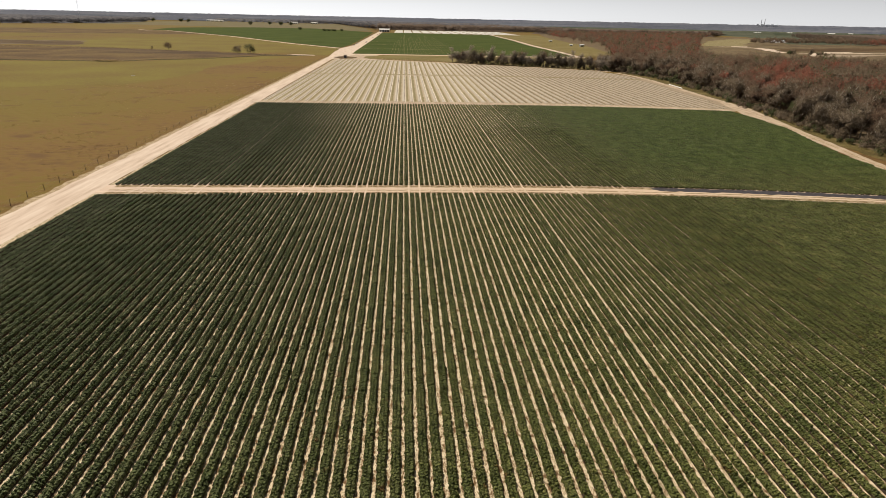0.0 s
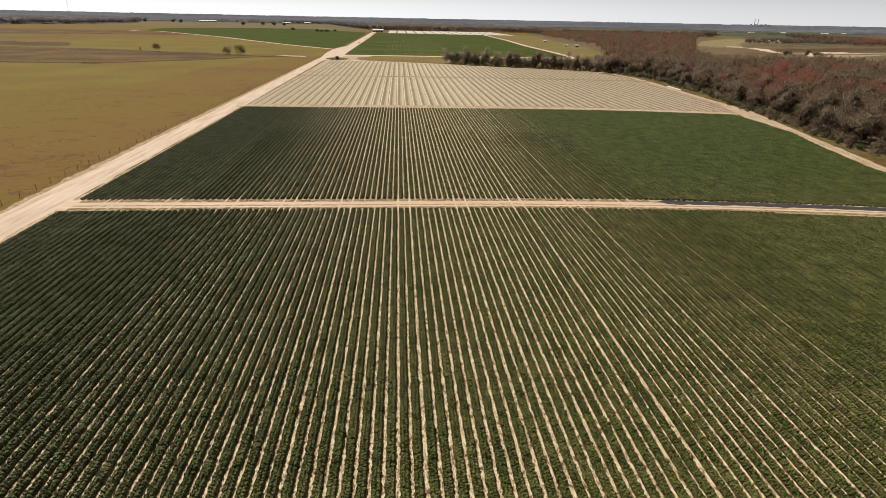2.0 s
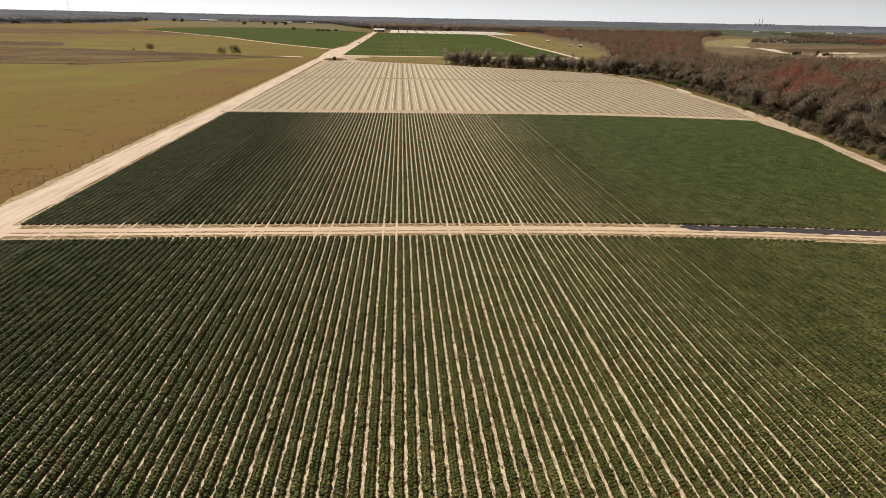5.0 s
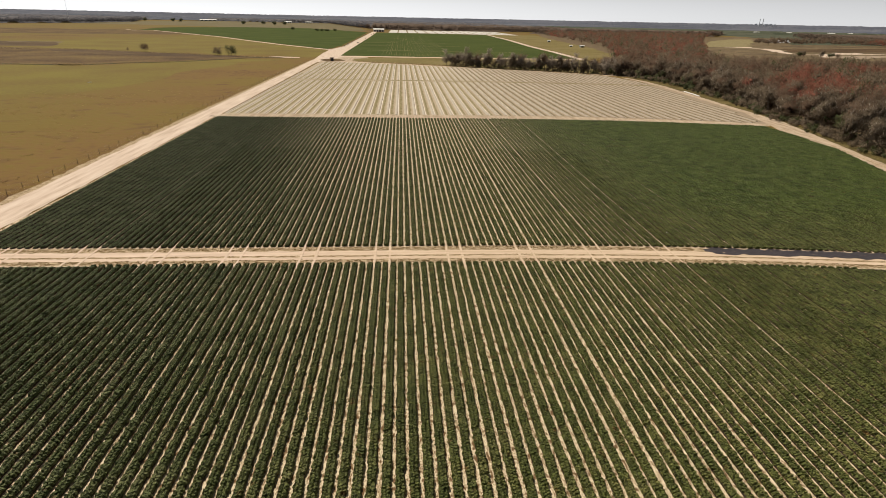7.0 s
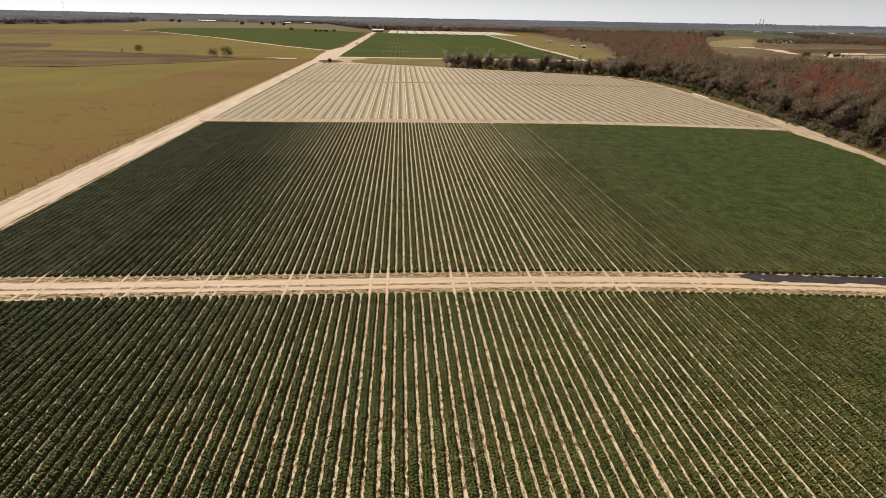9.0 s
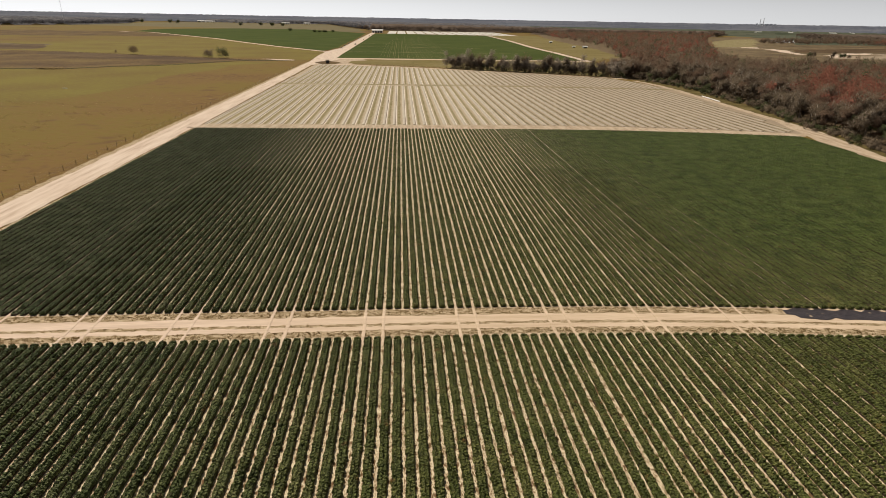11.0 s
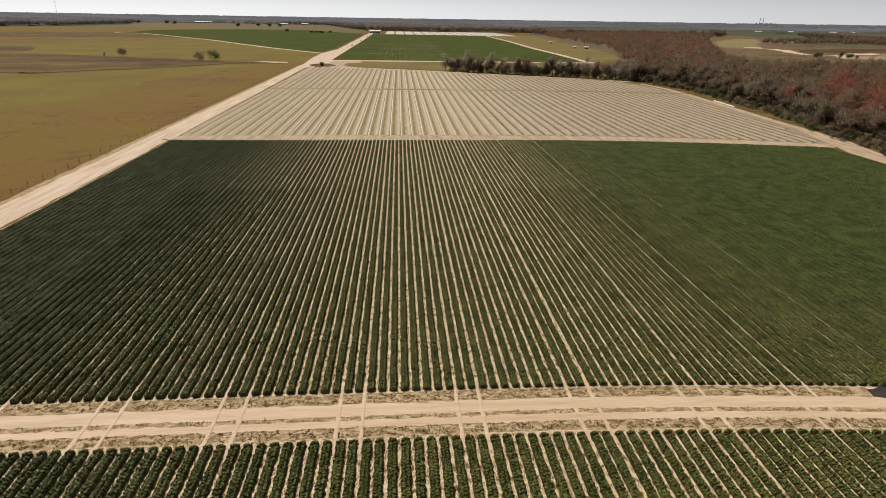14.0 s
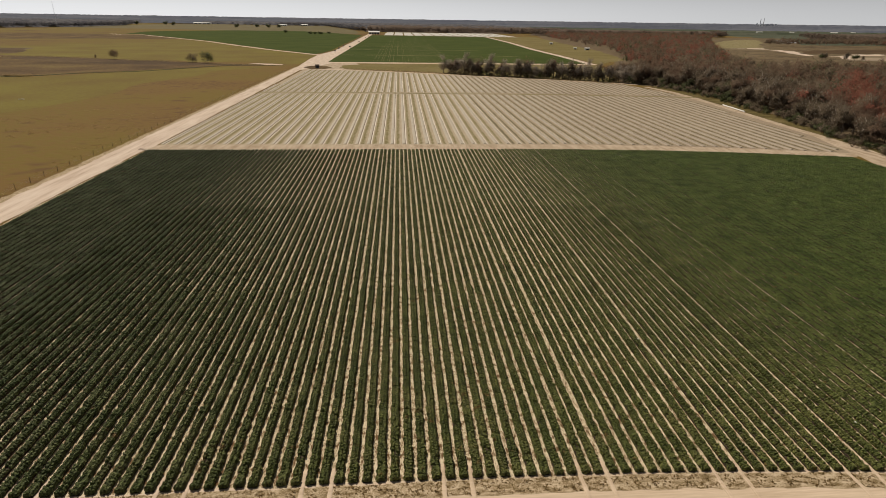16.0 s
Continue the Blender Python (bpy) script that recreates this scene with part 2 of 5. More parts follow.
M_WIRE = material("galvanised_wire", [(0.22, 0.21, 0.20), (0.30, 0.29, 0.28)], 2.0, 0, 0.5, 0, 5, 0.5)
M_WHITE = material("white_metal_sheet", [(0.72, 0.72, 0.72), (0.82, 0.82, 0.82)], 0.3, 0.2, 0.5, 0, 2.0, 0.4)
M_GREY = material("grey_concrete", [(0.68, 0.70, 0.74), (0.76, 0.78, 0.80)], 0.05, 0.2, 0.8, 0, 1.0, 0.2)
# Plain dark colour for glass and walls, and for the painted shade of bays.
M_DARK = material("dark_fill", [(0.03, 0.03, 0.035), (0.06, 0.06, 0.065)], 0.5, 0.2, 0.7, 0, 1.0, 0.3)
M_PAPER = material("white_scrap", [(0.75, 0.75, 0.73), (0.85, 0.85, 0.83)], 3.0, 0.2, 0.7, 0, 5.0, 0.3)
M_FARPLASTIC = material("dusty_white_plastic", [(0.46, 0.43, 0.40), (0.62, 0.60, 0.58)], 0.01, 0.2, 0.7, 0, 0.2, 0.2)
M_TYRE = material("dark_rubber", [(0.02, 0.02, 0.02), (0.04, 0.04, 0.04)], 1.0, 0.2, 0.8, 0, 5.0, 0.2)
M_PAINT = material("dark_vehicle_paint", [(0.03, 0.032, 0.036), (0.07, 0.07, 0.075)], 0.05, 0.1, 0.35, 0, 5.0, 0.5)
M_POND = material("pale_pond_water", [(0.34, 0.36, 0.40), (0.44, 0.45, 0.48)], 0.02, 0.3, 0.3, 0, 0.2, 0.4)


# ---- mesh helpers ----
def mesh_of(name, verts, faces, mat):
    me = bpy.data.meshes.new(name)
    me.from_pydata(np.asarray(verts, float).tolist() if not isinstance(verts, list) else verts, [], faces.tolist() if isinstance(faces, np.ndarray) else faces)
    me.materials.append(mat)
    me.update()
    return me


def part_of(name, me, parent, label="", m=None):
    ob = new(name, me)
    ob.parent = parent
    if m is not None:
        ob.matrix_local = m
    return tagged(ob, label) if label else ob


def box(x0, y0, z0, x1, y1, z1):
    v = [(x, y, z) for z in (z0, z1) for x, y in ((x0, y0), (x1, y0), (x1, y1), (x0, y1))]
    return v, [(0, 3, 2, 1), (4, 5, 6, 7), (0, 1, 5, 4), (1, 2, 6, 5), (2, 3, 7, 6), (3, 0, 4, 7)]


def joined(pieces):
    vs, fs = [], []
    for v, f in pieces:
        n = len(vs)
        vs += list(v)
        fs += [tuple(i + n for i in q) for q in f]
    return vs, fs


def sheet(name, outline, z, mat, wobble=0.0, step=4.0, label="", kind="structure", category="", size=0.15):
    """A flat patch of ground with an uneven edge."""
    from mathutils.geometry import tessellate_polygon
    pts = []
    n = len(outline)
    for i in range(n):
        a, b = Vector(outline[i]), Vector(outline[(i + 1) % n])
        k = max(1, int((b - a).length / step))
        side = (b - a).normalized()
        for j in range(k):
            p = a.lerp(b, j / k)
            w = wobble * noise.noise((p.x * size, p.y * size, 3.1)) * 2
            pts.append((p.x - side.y * w, p.y + side.x * w, z))
    tris = tessellate_polygon([[Vector(p) for p in pts]])
    tris = [t if (Vector(pts[t[1]]) - Vector(pts[t[0]])).cross(Vector(pts[t[2]]) - Vector(pts[t[0]])).z > 0 else t[::-1] for t in tris]
    ob = new(name, mesh_of(name, pts, [tuple(t) for t in tris], mat))
    return tagged(ob, label, category, "", kind)


def ribbon(line, width):
    """The outline of a strip of that width along a line of points."""
    left, right = [], []
    for i, p in enumerate(line):
        a, b = Vector(line[max(0, i - 1)]), Vector(line[min(len(line) - 1, i + 1)])
        d = (b - a).normalized()
        w = width[i] if isinstance(width, (list, tuple)) else width
        left.append((p[0] - d.y * w / 2, p[1] + d.x * w / 2))
        right.append((p[0] + d.y * w / 2, p[1] - d.x * w / 2))
    return right + left[::-1]


# ---- the plan: rows run along y ----
ROW, GAP0 = 1.22, -0.25


def bend(x, start=15.0, k=0.0009):
    return -k * max(0.0, x - start) ** 2


def f1_far(x):
    return 120.6 + bend(x)


def f2_near(x):
    return 128.25 + bend(x)


def f2_far(x):
    return 264.3 + bend(x, 45.0, 0.00115)


def w_near(x):
    return 272.6 + bend(x, 55.0, 0.0015)


def along(f, x0, x1, off=0.0, n=24):
    return [(x0 + (x1 - x0) * i / n, f(x0 + (x1 - x0) * i / n) + off) for i in range(n + 1)]


# ground
big = 4900
tagged(new("ground", mesh_of("ground", [(-big, -600, -0.05), (big, -600, -0.05), (big, big, -0.05), (-big, big, -0.05)], [(0, 1, 2, 3)], M_PASTURE)), "olive and tan winter pasture grass reaching the horizon", "ground", "", "structure")
RIGHT_ROAD = [(118, 40), (128, 110), (137, 152), (142, 173), (150.5, 214), (155, 240), (160.5, 262), (164.6, 287), (166, 315), (168.3, 345), (170.5, 372), (172, 396), (172, 425), (168, 452)]
WOOD_EDGE = [(132, 40), (141, 110), (152, 166), (155, 195), (161, 226), (166, 257), (169, 285), (178, 322), (180.5, 348), (184, 385), (184, 420), (180, 440), (176, 456)]
WHITE_FAR = [(-62, 572), (-37, 565), (8, 549), (42, 532), (70, 516), (108, 497), (143, 480), (168, 462)]

sheet("forest_floor", WOOD_EDGE + [(158, 470), (215, 640), (255, 740), (300, 930), (320, 1150), (358, 1500), (430, 1900), (1000, 1900), (810, 1560), (533, 1039), (373, 726), (324, 612), (306, 547), (314, 515), (360, 550), (407, 530), (440, 430), (600, 40)], 0.0, M_LITTER, 2.0, 8, "brown leaf litter under the bare woods", category="ground")
sheet("mown_verge", [(124, 40), (134, 110), (143.5, 160), (148, 190), (156, 226), (162.5, 257), (165.5, 280), (167, 318), (169.5, 345), (171.5, 372), (173.5, 396), (176, 425), (171, 452)] + WOOD_EDGE[::-1], 0.02, M_EDGEGRASS, 0.8, 4, "olive mown grass along the wood edge", category="grass")
# fields' soil
sheet("strawberry_field_soil", [(-66.5, 5), (119, 5), (127, 90)] + [(x, f1_far(x) + 1.2) for x in (127, 110, 90, 70, 50, 30, 15, -66.5)], 0.0, M_SOIL, 0.25, 3, "tan sandy soil with leaf litter between crop rows", category="soil", size=0.6)
F2_RIGHT = [(131, 120), (134.3, 145), (136, 161), (140.5, 180), (148.2, 208), (150, 235), (150.5, 252)]
sheet("strawberry_field_soil_beyond", [(-66, 127.6)] + along(f2_near, -60, 128, -1.0)[0:] + F2_RIGHT + along(f2_far, 148, -65.5, 0.9), 0.0, M_SOIL, 0.25, 3, "tan sandy soil with leaf litter between crop rows", category="soil", size=0.6)
# dirt roads
sheet("dirt_road", [(-66.6, -100), (-66.3, 60), (-66.2, 121), (-65.9, 260), (-65.4, 270), (-66, 400), (-67, 560), (-62, 590), (-51, 640), (-55, 658), (-56.5, 700), (-57, 900), (-58, 1300), (-62, 1790), (-75, 1790), (-73, 1200), (-72, 860), (-80, 774), (-79, 690), (-74.5, 600), (-74, 400), (-74.4, 200), (-75, 100), (-75.5, -100)], 0.03, M_SAND, 0.3, 3, "pale sand farm road beside the crop fields", category="road", size=0.25)
sheet("farm_track_crossing", along(f1_far, -70, 130, 0.3) + along(f2_near, 130, -70, -0.2), 0.012, M_SANDY, 0.2, 2, "tan sand farm track between two strawberry fields", category="road", size=0.7)
sheet("headland_track", along(f2_far, -66, 152, 0.8) + along(w_near, 157, -66, -0.6), 0.02, M_TRACK, 0.35, 3, "tan sand headland between green and pale fields", category="road", size=0.4)
sheet("wood_side_track", ribbon(RIGHT_ROAD, [4.5, 4.5, 4.5, 4.5, 6, 10, 9, 4.2, 4, 4.2, 4, 4.5, 4.5, 4]), 0.035, M_TRACK, 0.4, 3, "pale two-wheel sand track beside the woods", category="road", size=0.3)
sheet("wood_side_track_centre", ribbon(RIGHT_ROAD[:5], 0.7), 0.05, M_VERGE, 0.25, 2, "strip of dry grass between wheel ruts", category="grass", size=0.6)
sheet("field_end_track", ribbon([(p[0], p[1] + 2.5) for p in WHITE_FAR], 4.5), 0.035, M_SANDY, 0.4, 4, "sand track along the pale field's far end", category="road")
# verges of the crossing track
for name, f, a, b, x0, x1 in (("dry_verge", f1_far, 0.35, 1.8, -64, 118), ("dry_verge", f2_near, -2.2, -0.4, -64, 60), ("dry_verge", f2_near, -4.75, -4.1, -64, 124)):
    sheet(name, along(f, x0, x1, a, 150) + along(f, x1, x0, b, 150), 0.018, M_VERGE, 0.16, 0.5, "straw-coloured weeds between wheel tracks", category="grass", size=1.9)
sheet("road_verge", [(-74.6, -90), (-74.2, 60), (-74.0, 200), (-73.6, 400), (-74.2, 590), (-75.9, 590), (-76.0, 400), (-76.4, 200), (-76.8, 60), (-77.2, -90)], 0.015, M_VERGE, 0.7, 2, "dry weedy strip along the fence", category="grass", size=0.5)
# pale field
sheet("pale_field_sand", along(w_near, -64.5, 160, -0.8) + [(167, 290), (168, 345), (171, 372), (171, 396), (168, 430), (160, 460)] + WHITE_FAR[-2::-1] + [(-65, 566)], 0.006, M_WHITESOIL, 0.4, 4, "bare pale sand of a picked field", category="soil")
sheet("pale_field_path", ribbon([(-66, 413), (-22, 413), (40, 411), (103, 407.5), (146, 402), (174, 398)], 3.6), 0.05, M_OLIVE, 0.3, 3, "olive weedy path across the pale field", category="grass")
# far side of the hedge and the far fields
sheet("rough_grass", [(-39, 589), (-38.5, 614), (-23, 627), (28, 636), (203, 641), (160, 475), (80, 519), (42, 540), (26, 556), (-14, 566), (-31, 572)], 0.04, M_FARMEADOW, 1.2, 5, "rough olive-brown grass beyond the hedge", category="grass")
sheet("junction_sand", [(-71, 562), (-45, 566), (-20, 560), (-18, 600), (-30, 645), (-60, 650), (-74, 610)], 0.015, M_TRACK, 0.8, 3, "worn sand where the farm tracks meet", category="road")
sheet("road_island", [(-68.5, 588), (-66, 603), (-60, 611), (-50, 601), (-44.5, 588), (-49, 572), (-60, 570)], 0.06, M_BROWN, 0.6, 3, "brown grass island at the track junction", category="grass")
sheet("far_field_track", [(-58, 641), (200, 645), (205, 657), (-58, 656)], 0.02, M_SANDY, 0.8, 6, "sand track in front of the far field", category="road")
sheet("far_field_side_track", ribbon([(198, 650), (205, 789), (209, 959), (226, 1237), (240, 1690)], 8), 0.03, M_SAND, 0.8, 8, "sand track beside the far field", category="road")
sheet("far_field", [(-56, 658), (195, 658), (201, 789), (204, 959), (221, 1237), (235, 1650), (-60, 1700), (-57, 1200)], 0.04, M_GREEN, 0.6, 8, "distant dark green strawberry field", category="field")
sheet("far_meadow", [(205, 652), (262, 730), (300, 930), (320, 1150), (358, 1500), (380, 1700), (245, 1700), (231, 1237), (214, 959), (210, 789)], 0.02, M_FARMEADOW, 2.0, 10, "olive meadow beside the far field", category="grass")
for i in range(13):
    x = -28 + 27.5 * i
    sheet("far_plastic_strip", [(x, 1712 - max(0, x) * 0.16), (x + 24, 1708 - max(0, x) * 0.16), (x + 24, 2100), (x, 2100)], 0.06, M_FARPLASTIC, 1.0, 20, "far strip of ground under white plastic", category="field")
for i in range(26):
    x = -14 + 3.1 * i + (i * 7 % 5) * 0.35
    far = 1050 + 83 * i % 420
    sheet("far_row_gap", [(x - 0.09, 659), (x + 0.09, 659), (x + 0.08, far), (x - 0.08, far)], 0.08, M_OLIVE, 0.05, 12, "bare sand gap between far crop rows", category="soil")
for y, x1 in ((772, 150), (905, 120), (1010, 90)):
    sheet("far_cross_lane", [(-54, y), (x1, y), (x1, y + 2.4), (-54, y + 2.4)], 0.08, M_OLIVE, 0.5, 8, "weedy lane across the far field", category="grass")
sheet("left_crop_field", [(-625, 1545), (-570, 1505), (-406, 1280), (-315, 1153), (-231, 1010), (-155, 888), (-84, 782), (-77, 870), (-78, 1171), (-85, 1700), (-300, 2110), (-518, 2107), (-616, 1969), (-666, 1879), (-675, 1782)], 0.02, M_GREEN, 2.0, 12, "distant green crop field", category="field")
sheet("left_field_track", ribbon([(-650, 1530), (-606, 1478), (-570, 1492), (-406, 1267), (-315, 1140), (-231, 997), (-155, 874), (-78, 768)], 7), 0.04, M_SANDY, 1.0, 10, "sand track along the distant crop field", category="road")
sheet("pasture_green_patch", [(-340, 1180), (-290, 1090), (-180, 905), (-88, 770), (-80, 625), (-140, 640), (-250, 680), (-420, 720), (-520, 880), (-430, 1010)], -0.02, M_MEADOW, 12, 12, "yellow-green pasture", category="grass", size=0.02)
sheet("far_pasture", [(-1290, 2300), (-700, 2180), (-100, 1800), (-140, 2300), (-430, 3830), (-700, 3780), (-1250, 4040), (-1280, 3300), (-1270, 2900)], -0.02, M_FARGRASS, 8, 25, "olive-grey pasture before the far woods", category="grass", size=0.01)
sheet("green_pasture", [(-520, 300), (-300, 290), (-190, 312), (-148, 329), (-141, 362), (-136, 421), (-136, 486), (-128, 545), (-100, 592), (-134, 590), (-168, 558), (-197, 528), (-233, 488), (-470, 490)], -0.03, M_MEADOW, 10, 10, "olive-green pasture below a ditch", category="grass", size=0.02)
sheet("brown_pasture", [(-470, 495), (-248, 492), (-223, 510), (-168, 565), (-134, 598), (-92, 607), (-88, 618), (-141, 624), (-200, 653), (-257, 669), (-321, 694), (-390, 714), (-620, 735)], -0.01, M_BROWN, 3, 8, "brown dormant pasture between two ditches", category="grass", size=0.04)
sheet("wet_patch", [(-600, 760), (-470, 735), (-405, 765), (-440, 860), (-600, 860)], -0.01, M_MARSH, 9, 9, "dark wet hollow in the pasture", category="grass", size=0.03)
sheet("brown_pasture_beyond", [(-950, 1080), (-330, 1260), (-520, 1450), (-640, 1530), (-980, 1480)], -0.02, M_BROWN, 14, 14, "brown pasture", category="grass", size=0.02)
DITCH_UP = [(-470, 700), (-379, 693), (-326, 693), (-293, 681), (-259, 668), (-229, 653), (-201, 645), (-174, 632), (-149, 622), (-133, 617), (-95, 606)]
DITCH_LOW = [(-470, 500), (-330, 497), (-256, 495), (-243, 492), (-236, 494), (-229, 500), (-213, 519), (-198, 528), (-182, 537), (-168, 554), (-153, 576), (-137, 597), (-129, 604), (-95, 610)]
for line, width in ((DITCH_UP, 3.2), (DITCH_LOW, 2.4)):
    sheet("ditch", ribbon(line, width), 0.03, M_DITCH, 0.8, 3, "dark damp ditch across the pasture", category="ditch", size=0.2)
# right-hand clearing
sheet("clearing", [(407, 530), (360, 550), (314, 515), (306, 547), (324, 612), (373, 726), (533, 1039), (810, 1560), (1000, 1900), (1120, 1960), (1250, 1900), (860, 1290), (1100, 1310), (1500, 1330), (1500, 500), (700, 300), (440, 430)], 0.02, M_MARSH, 6, 12, "brown marshy clearing in the woods", category="grass", size=0.03)
sheet("clearing_sand", ribbon([(580, 1085), (600, 1068), (625, 1058), (628, 1020), (609, 963), (590, 912), (571, 862), (600, 850), (660, 876), (705, 880), (900, 905)], [4, 9, 8, 12, 14, 16, 13, 9, 13, 16, 14]), 0.05, M_SAND, 3, 8, "pale sand bank in the clearing", category="sand", size=0.06)
sheet("pale_pond", [(895, 1410), (960, 1440), (1141, 1724), (1016, 1653)], 0.06, M_POND, 5, 15, "pale shallow pond beyond the clearing", category="water", size=0.02)
sheet("straw_meadow", [(555, 1078), (615, 1190), (656, 1265), (729, 1400), (903, 1634), (1032, 1732), (860, 1430), (705, 1192), (647, 1102)], 0.05, M_OLIVE, 6, 15, "straw-coloured meadow beyond the clearing", category="grass", size=0.02)
for pts in ([(600, 845), (616, 846), (577, 792), (560, 788)], [(668, 908), (724, 918), (694, 884), (644, 875)], [(620, 1094), (655, 1102), (628, 1052), (606, 1068)], [(640, 1038), (636, 980), (585, 906), (608, 990)]):
    sheet("sand_patch", pts, 0.09, M_SAND, 4, 8, "bright bare sand heaped in the clearing", category="sand", size=0.08)
sheet("ditch_crossing", [(-123, 628), (-108, 627), (-92, 622), (-90, 612), (-105, 613)], 0.07, M_SANDY, 0.8, 2, "bare sand crossing over the ditch", category="sand", size=0.2)
sheet("mud_flat", [(545, 764), (590, 817), (660, 840), (740, 850), (600, 760)], 0.05, M_WHITESOIL, 4, 8, "grey dried mud beside the sand bank", category="mud", size=0.05)
sheet("brown_marsh", [(674, 1026), (900, 1116), (1300, 1230), (1200, 1000), (765, 955), (605, 912)], 0.06, M_DARKGRASS, 9, 9, "dark brown marsh grass", category="grass", size=0.03)
sheet("dark_pasture", [(-372, 700), (-345, 704), (-300, 686), (-242, 662), (-182, 641), (-120, 612), (-165, 608), (-206, 597), (-285, 627), (-340, 660)], 0.0, M_DARKGRASS, 5, 8, "purple-brown dead grass below a ditch", category="grass", size=0.03)
sheet("wet_hollow", [(-640, 880), (-520, 850), (-463, 832), (-440, 849), (-400, 780), (-395, 745), (-420, 735), (-480, 760), (-620, 800)], 0.02, M_DARKGRASS, 7, 7, "dark wet hollow with trampled banks", category="mud", size=0.03)
sheet("grove_floor", [(740, 1200), (960, 1215), (1600, 1235), (2400, 2300), (2300, 2770), (1250, 2430), (1150, 1760)], 0.015, M_GROVE, 8, 30, "dark ground under distant groves", category="ground", size=0.01)
sheet("grove_floor", [(700, 1900), (1250, 2420), (2300, 2760), (4800, 2800), (4800, 4800), (600, 4800), (500, 2400)], 0.01, M_GROVE, 10, 40, "dark ground under distant groves", category="ground", size=0.01)


# ---- strawberry rows ----
def rosettes(g, P, r, h, leaves):
    """Bushy plants: closed mounds of arching leaf sprays, whose rims and tips stand out unevenly."""
    n, m = len(P), leaves
    a = g.uniform(0, 6.28, n)[:, None] + np.arange(m) * 2 * math.pi / m + g.normal(0, 0.14, (n, m))
    high = np.where(np.arange(m) % 2 == 0, 1.16, 0.82) * g.uniform(0.85, 1.15, (n, m))
    wide = np.where(np.arange(m) % 2 == 0, 0.66, 0.5) * g.uniform(0.85, 1.15, (n, m))
    b = a + math.pi / m
    far = np.where(np.arange(m) % 2 == 0, 1.1, 0.9) * g.uniform(0.88, 1.12, (n, m))
    rr, hh = r[:, None], h[:, None]
    crown = P + np.stack([g.normal(0, 0.02, n), g.normal(0, 0.02, n), h * g.uniform(0.7, 1.0, n)], -1)
    ring = np.stack([P[:, :1] + np.cos(a) * rr * wide, P[:, 1:2] + np.sin(a) * rr * wide, P[:, 2:] + hh * high], -1)
    skirt = np.stack([P[:, :1] + np.cos(b) * rr * far, P[:, 1:2] + np.sin(b) * rr * far, P[:, 2:] + hh * g.uniform(-0.35, 0.35, (n, m))], -1)
    v = np.concatenate([crown[:, None], ring, skirt], 1).reshape(-1, 3)
    i = np.arange(n)[:, None] * (2 * m + 1)
    f = []
    for k in range(m):
        q = (k + 1) % m
        f += [i + (0, 1 + k, 1 + q), i + (1 + k, 1 + m + k, 1 + q), i + (1 + q, 1 + m + k, 1 + m + q)]
    return v, np.concatenate(f)


def clumps(g, P, r, h):
    """Plants far off: low five-sided uneven mounds."""
    n = len(P)
    a = g.uniform(0, 6.28, n)[:, None] + np.arange(5) * 1.2566 + g.normal(0, 0.2, (n, 5))
    rad = r[:, None] * g.uniform(0.9, 1.25, (n, 5))
    ring = np.stack([P[:, :1] + np.cos(a) * rad, P[:, 1:2] + np.sin(a) * rad, P[:, 2:] + h[:, None] * g.uniform(-0.3, 0.5, (n, 5))], -1)
    top = P + np.stack([g.normal(0, 0.03, n), g.normal(0, 0.03, n), h * g.uniform(0.9, 1.25, n)], -1)
    v = np.concatenate([top[:, None], ring], 1).reshape(-1, 3)
    i = np.arange(n)[:, None] * 6
    return v, np.concatenate([i + (0, 1 + k, 1 + (k + 1) % 5) for k in range(5)])


def canopy(length, variant, near, middle):
    """The leaves of one row, along +y: two staggered lines of plants on the bed; fullest detail up to near, less up to middle."""
    g = np.random.default_rng(100 + variant)
    step = 0.38
    n = int((length - 0.2) / step)
    P = np.concatenate([np.stack([np.full(n, sx), 0.12 + step * np.arange(n) + (0.0 if sx < 0 else step / 2), np.full(n, 0.15)], -1) for sx in (-0.17, 0.17)])
    P[:, :2] += g.normal(0, 0.022, (2 * n, 2))
    knots = np.arange(0, length + 3, 1.6)
    vigour = np.concatenate([np.interp(P[k * n:k * n + n, 1], knots, g.normal(1, 0.08, len(knots))) for k in (0, 1)])
    r = 0.283 * vigour * g.normal(1, 0.06, 2 * n)
    h = 0.26 * (0.4 + 0.6 * vigour) * g.normal(1, 0.1, 2 * n)
    poor = g.random(2 * n) < 0.03
    r[poor] *= 0.6
    h[poor] *= 0.6
    y = P[:, 1]
    vs, fs, k = [], [], 0
    for pick, leaves in ((y < near, 7), ((y >= near) & (y < middle), 4), (y >= max(near, middle), 0)):
        if pick.any():
            v, f = rosettes(g, P[pick], r[pick], h[pick], leaves) if leaves else clumps(g, P[pick], r[pick], h[pick])
            vs.append(v)
            fs.append(f + k)
            k += len(v)
    return mesh_of("leaves", np.concatenate(vs), np.concatenate(fs), M_LEAF)


def bed(length):
    """A raised soil bed under black plastic, along +y, with sloped ends."""
    v = [(-0.36, -0.15, 0), (0.36, -0.15, 0), (0.30, 0.12, 0.2), (-0.30, 0.12, 0.2), (-0.36, length + 0.15, 0), (0.36, length + 0.15, 0), (0.30, length - 0.12, 0.2), (-0.30, length - 0.12, 0.2)]
    return mesh_of("bed", v, [(0, 1, 2, 3), (3, 2, 6, 7), (7, 6, 5, 4), (1, 5, 6, 2), (0, 3, 7, 4)], M_PLASTIC)


made_canopy, made_bed = {}, {}


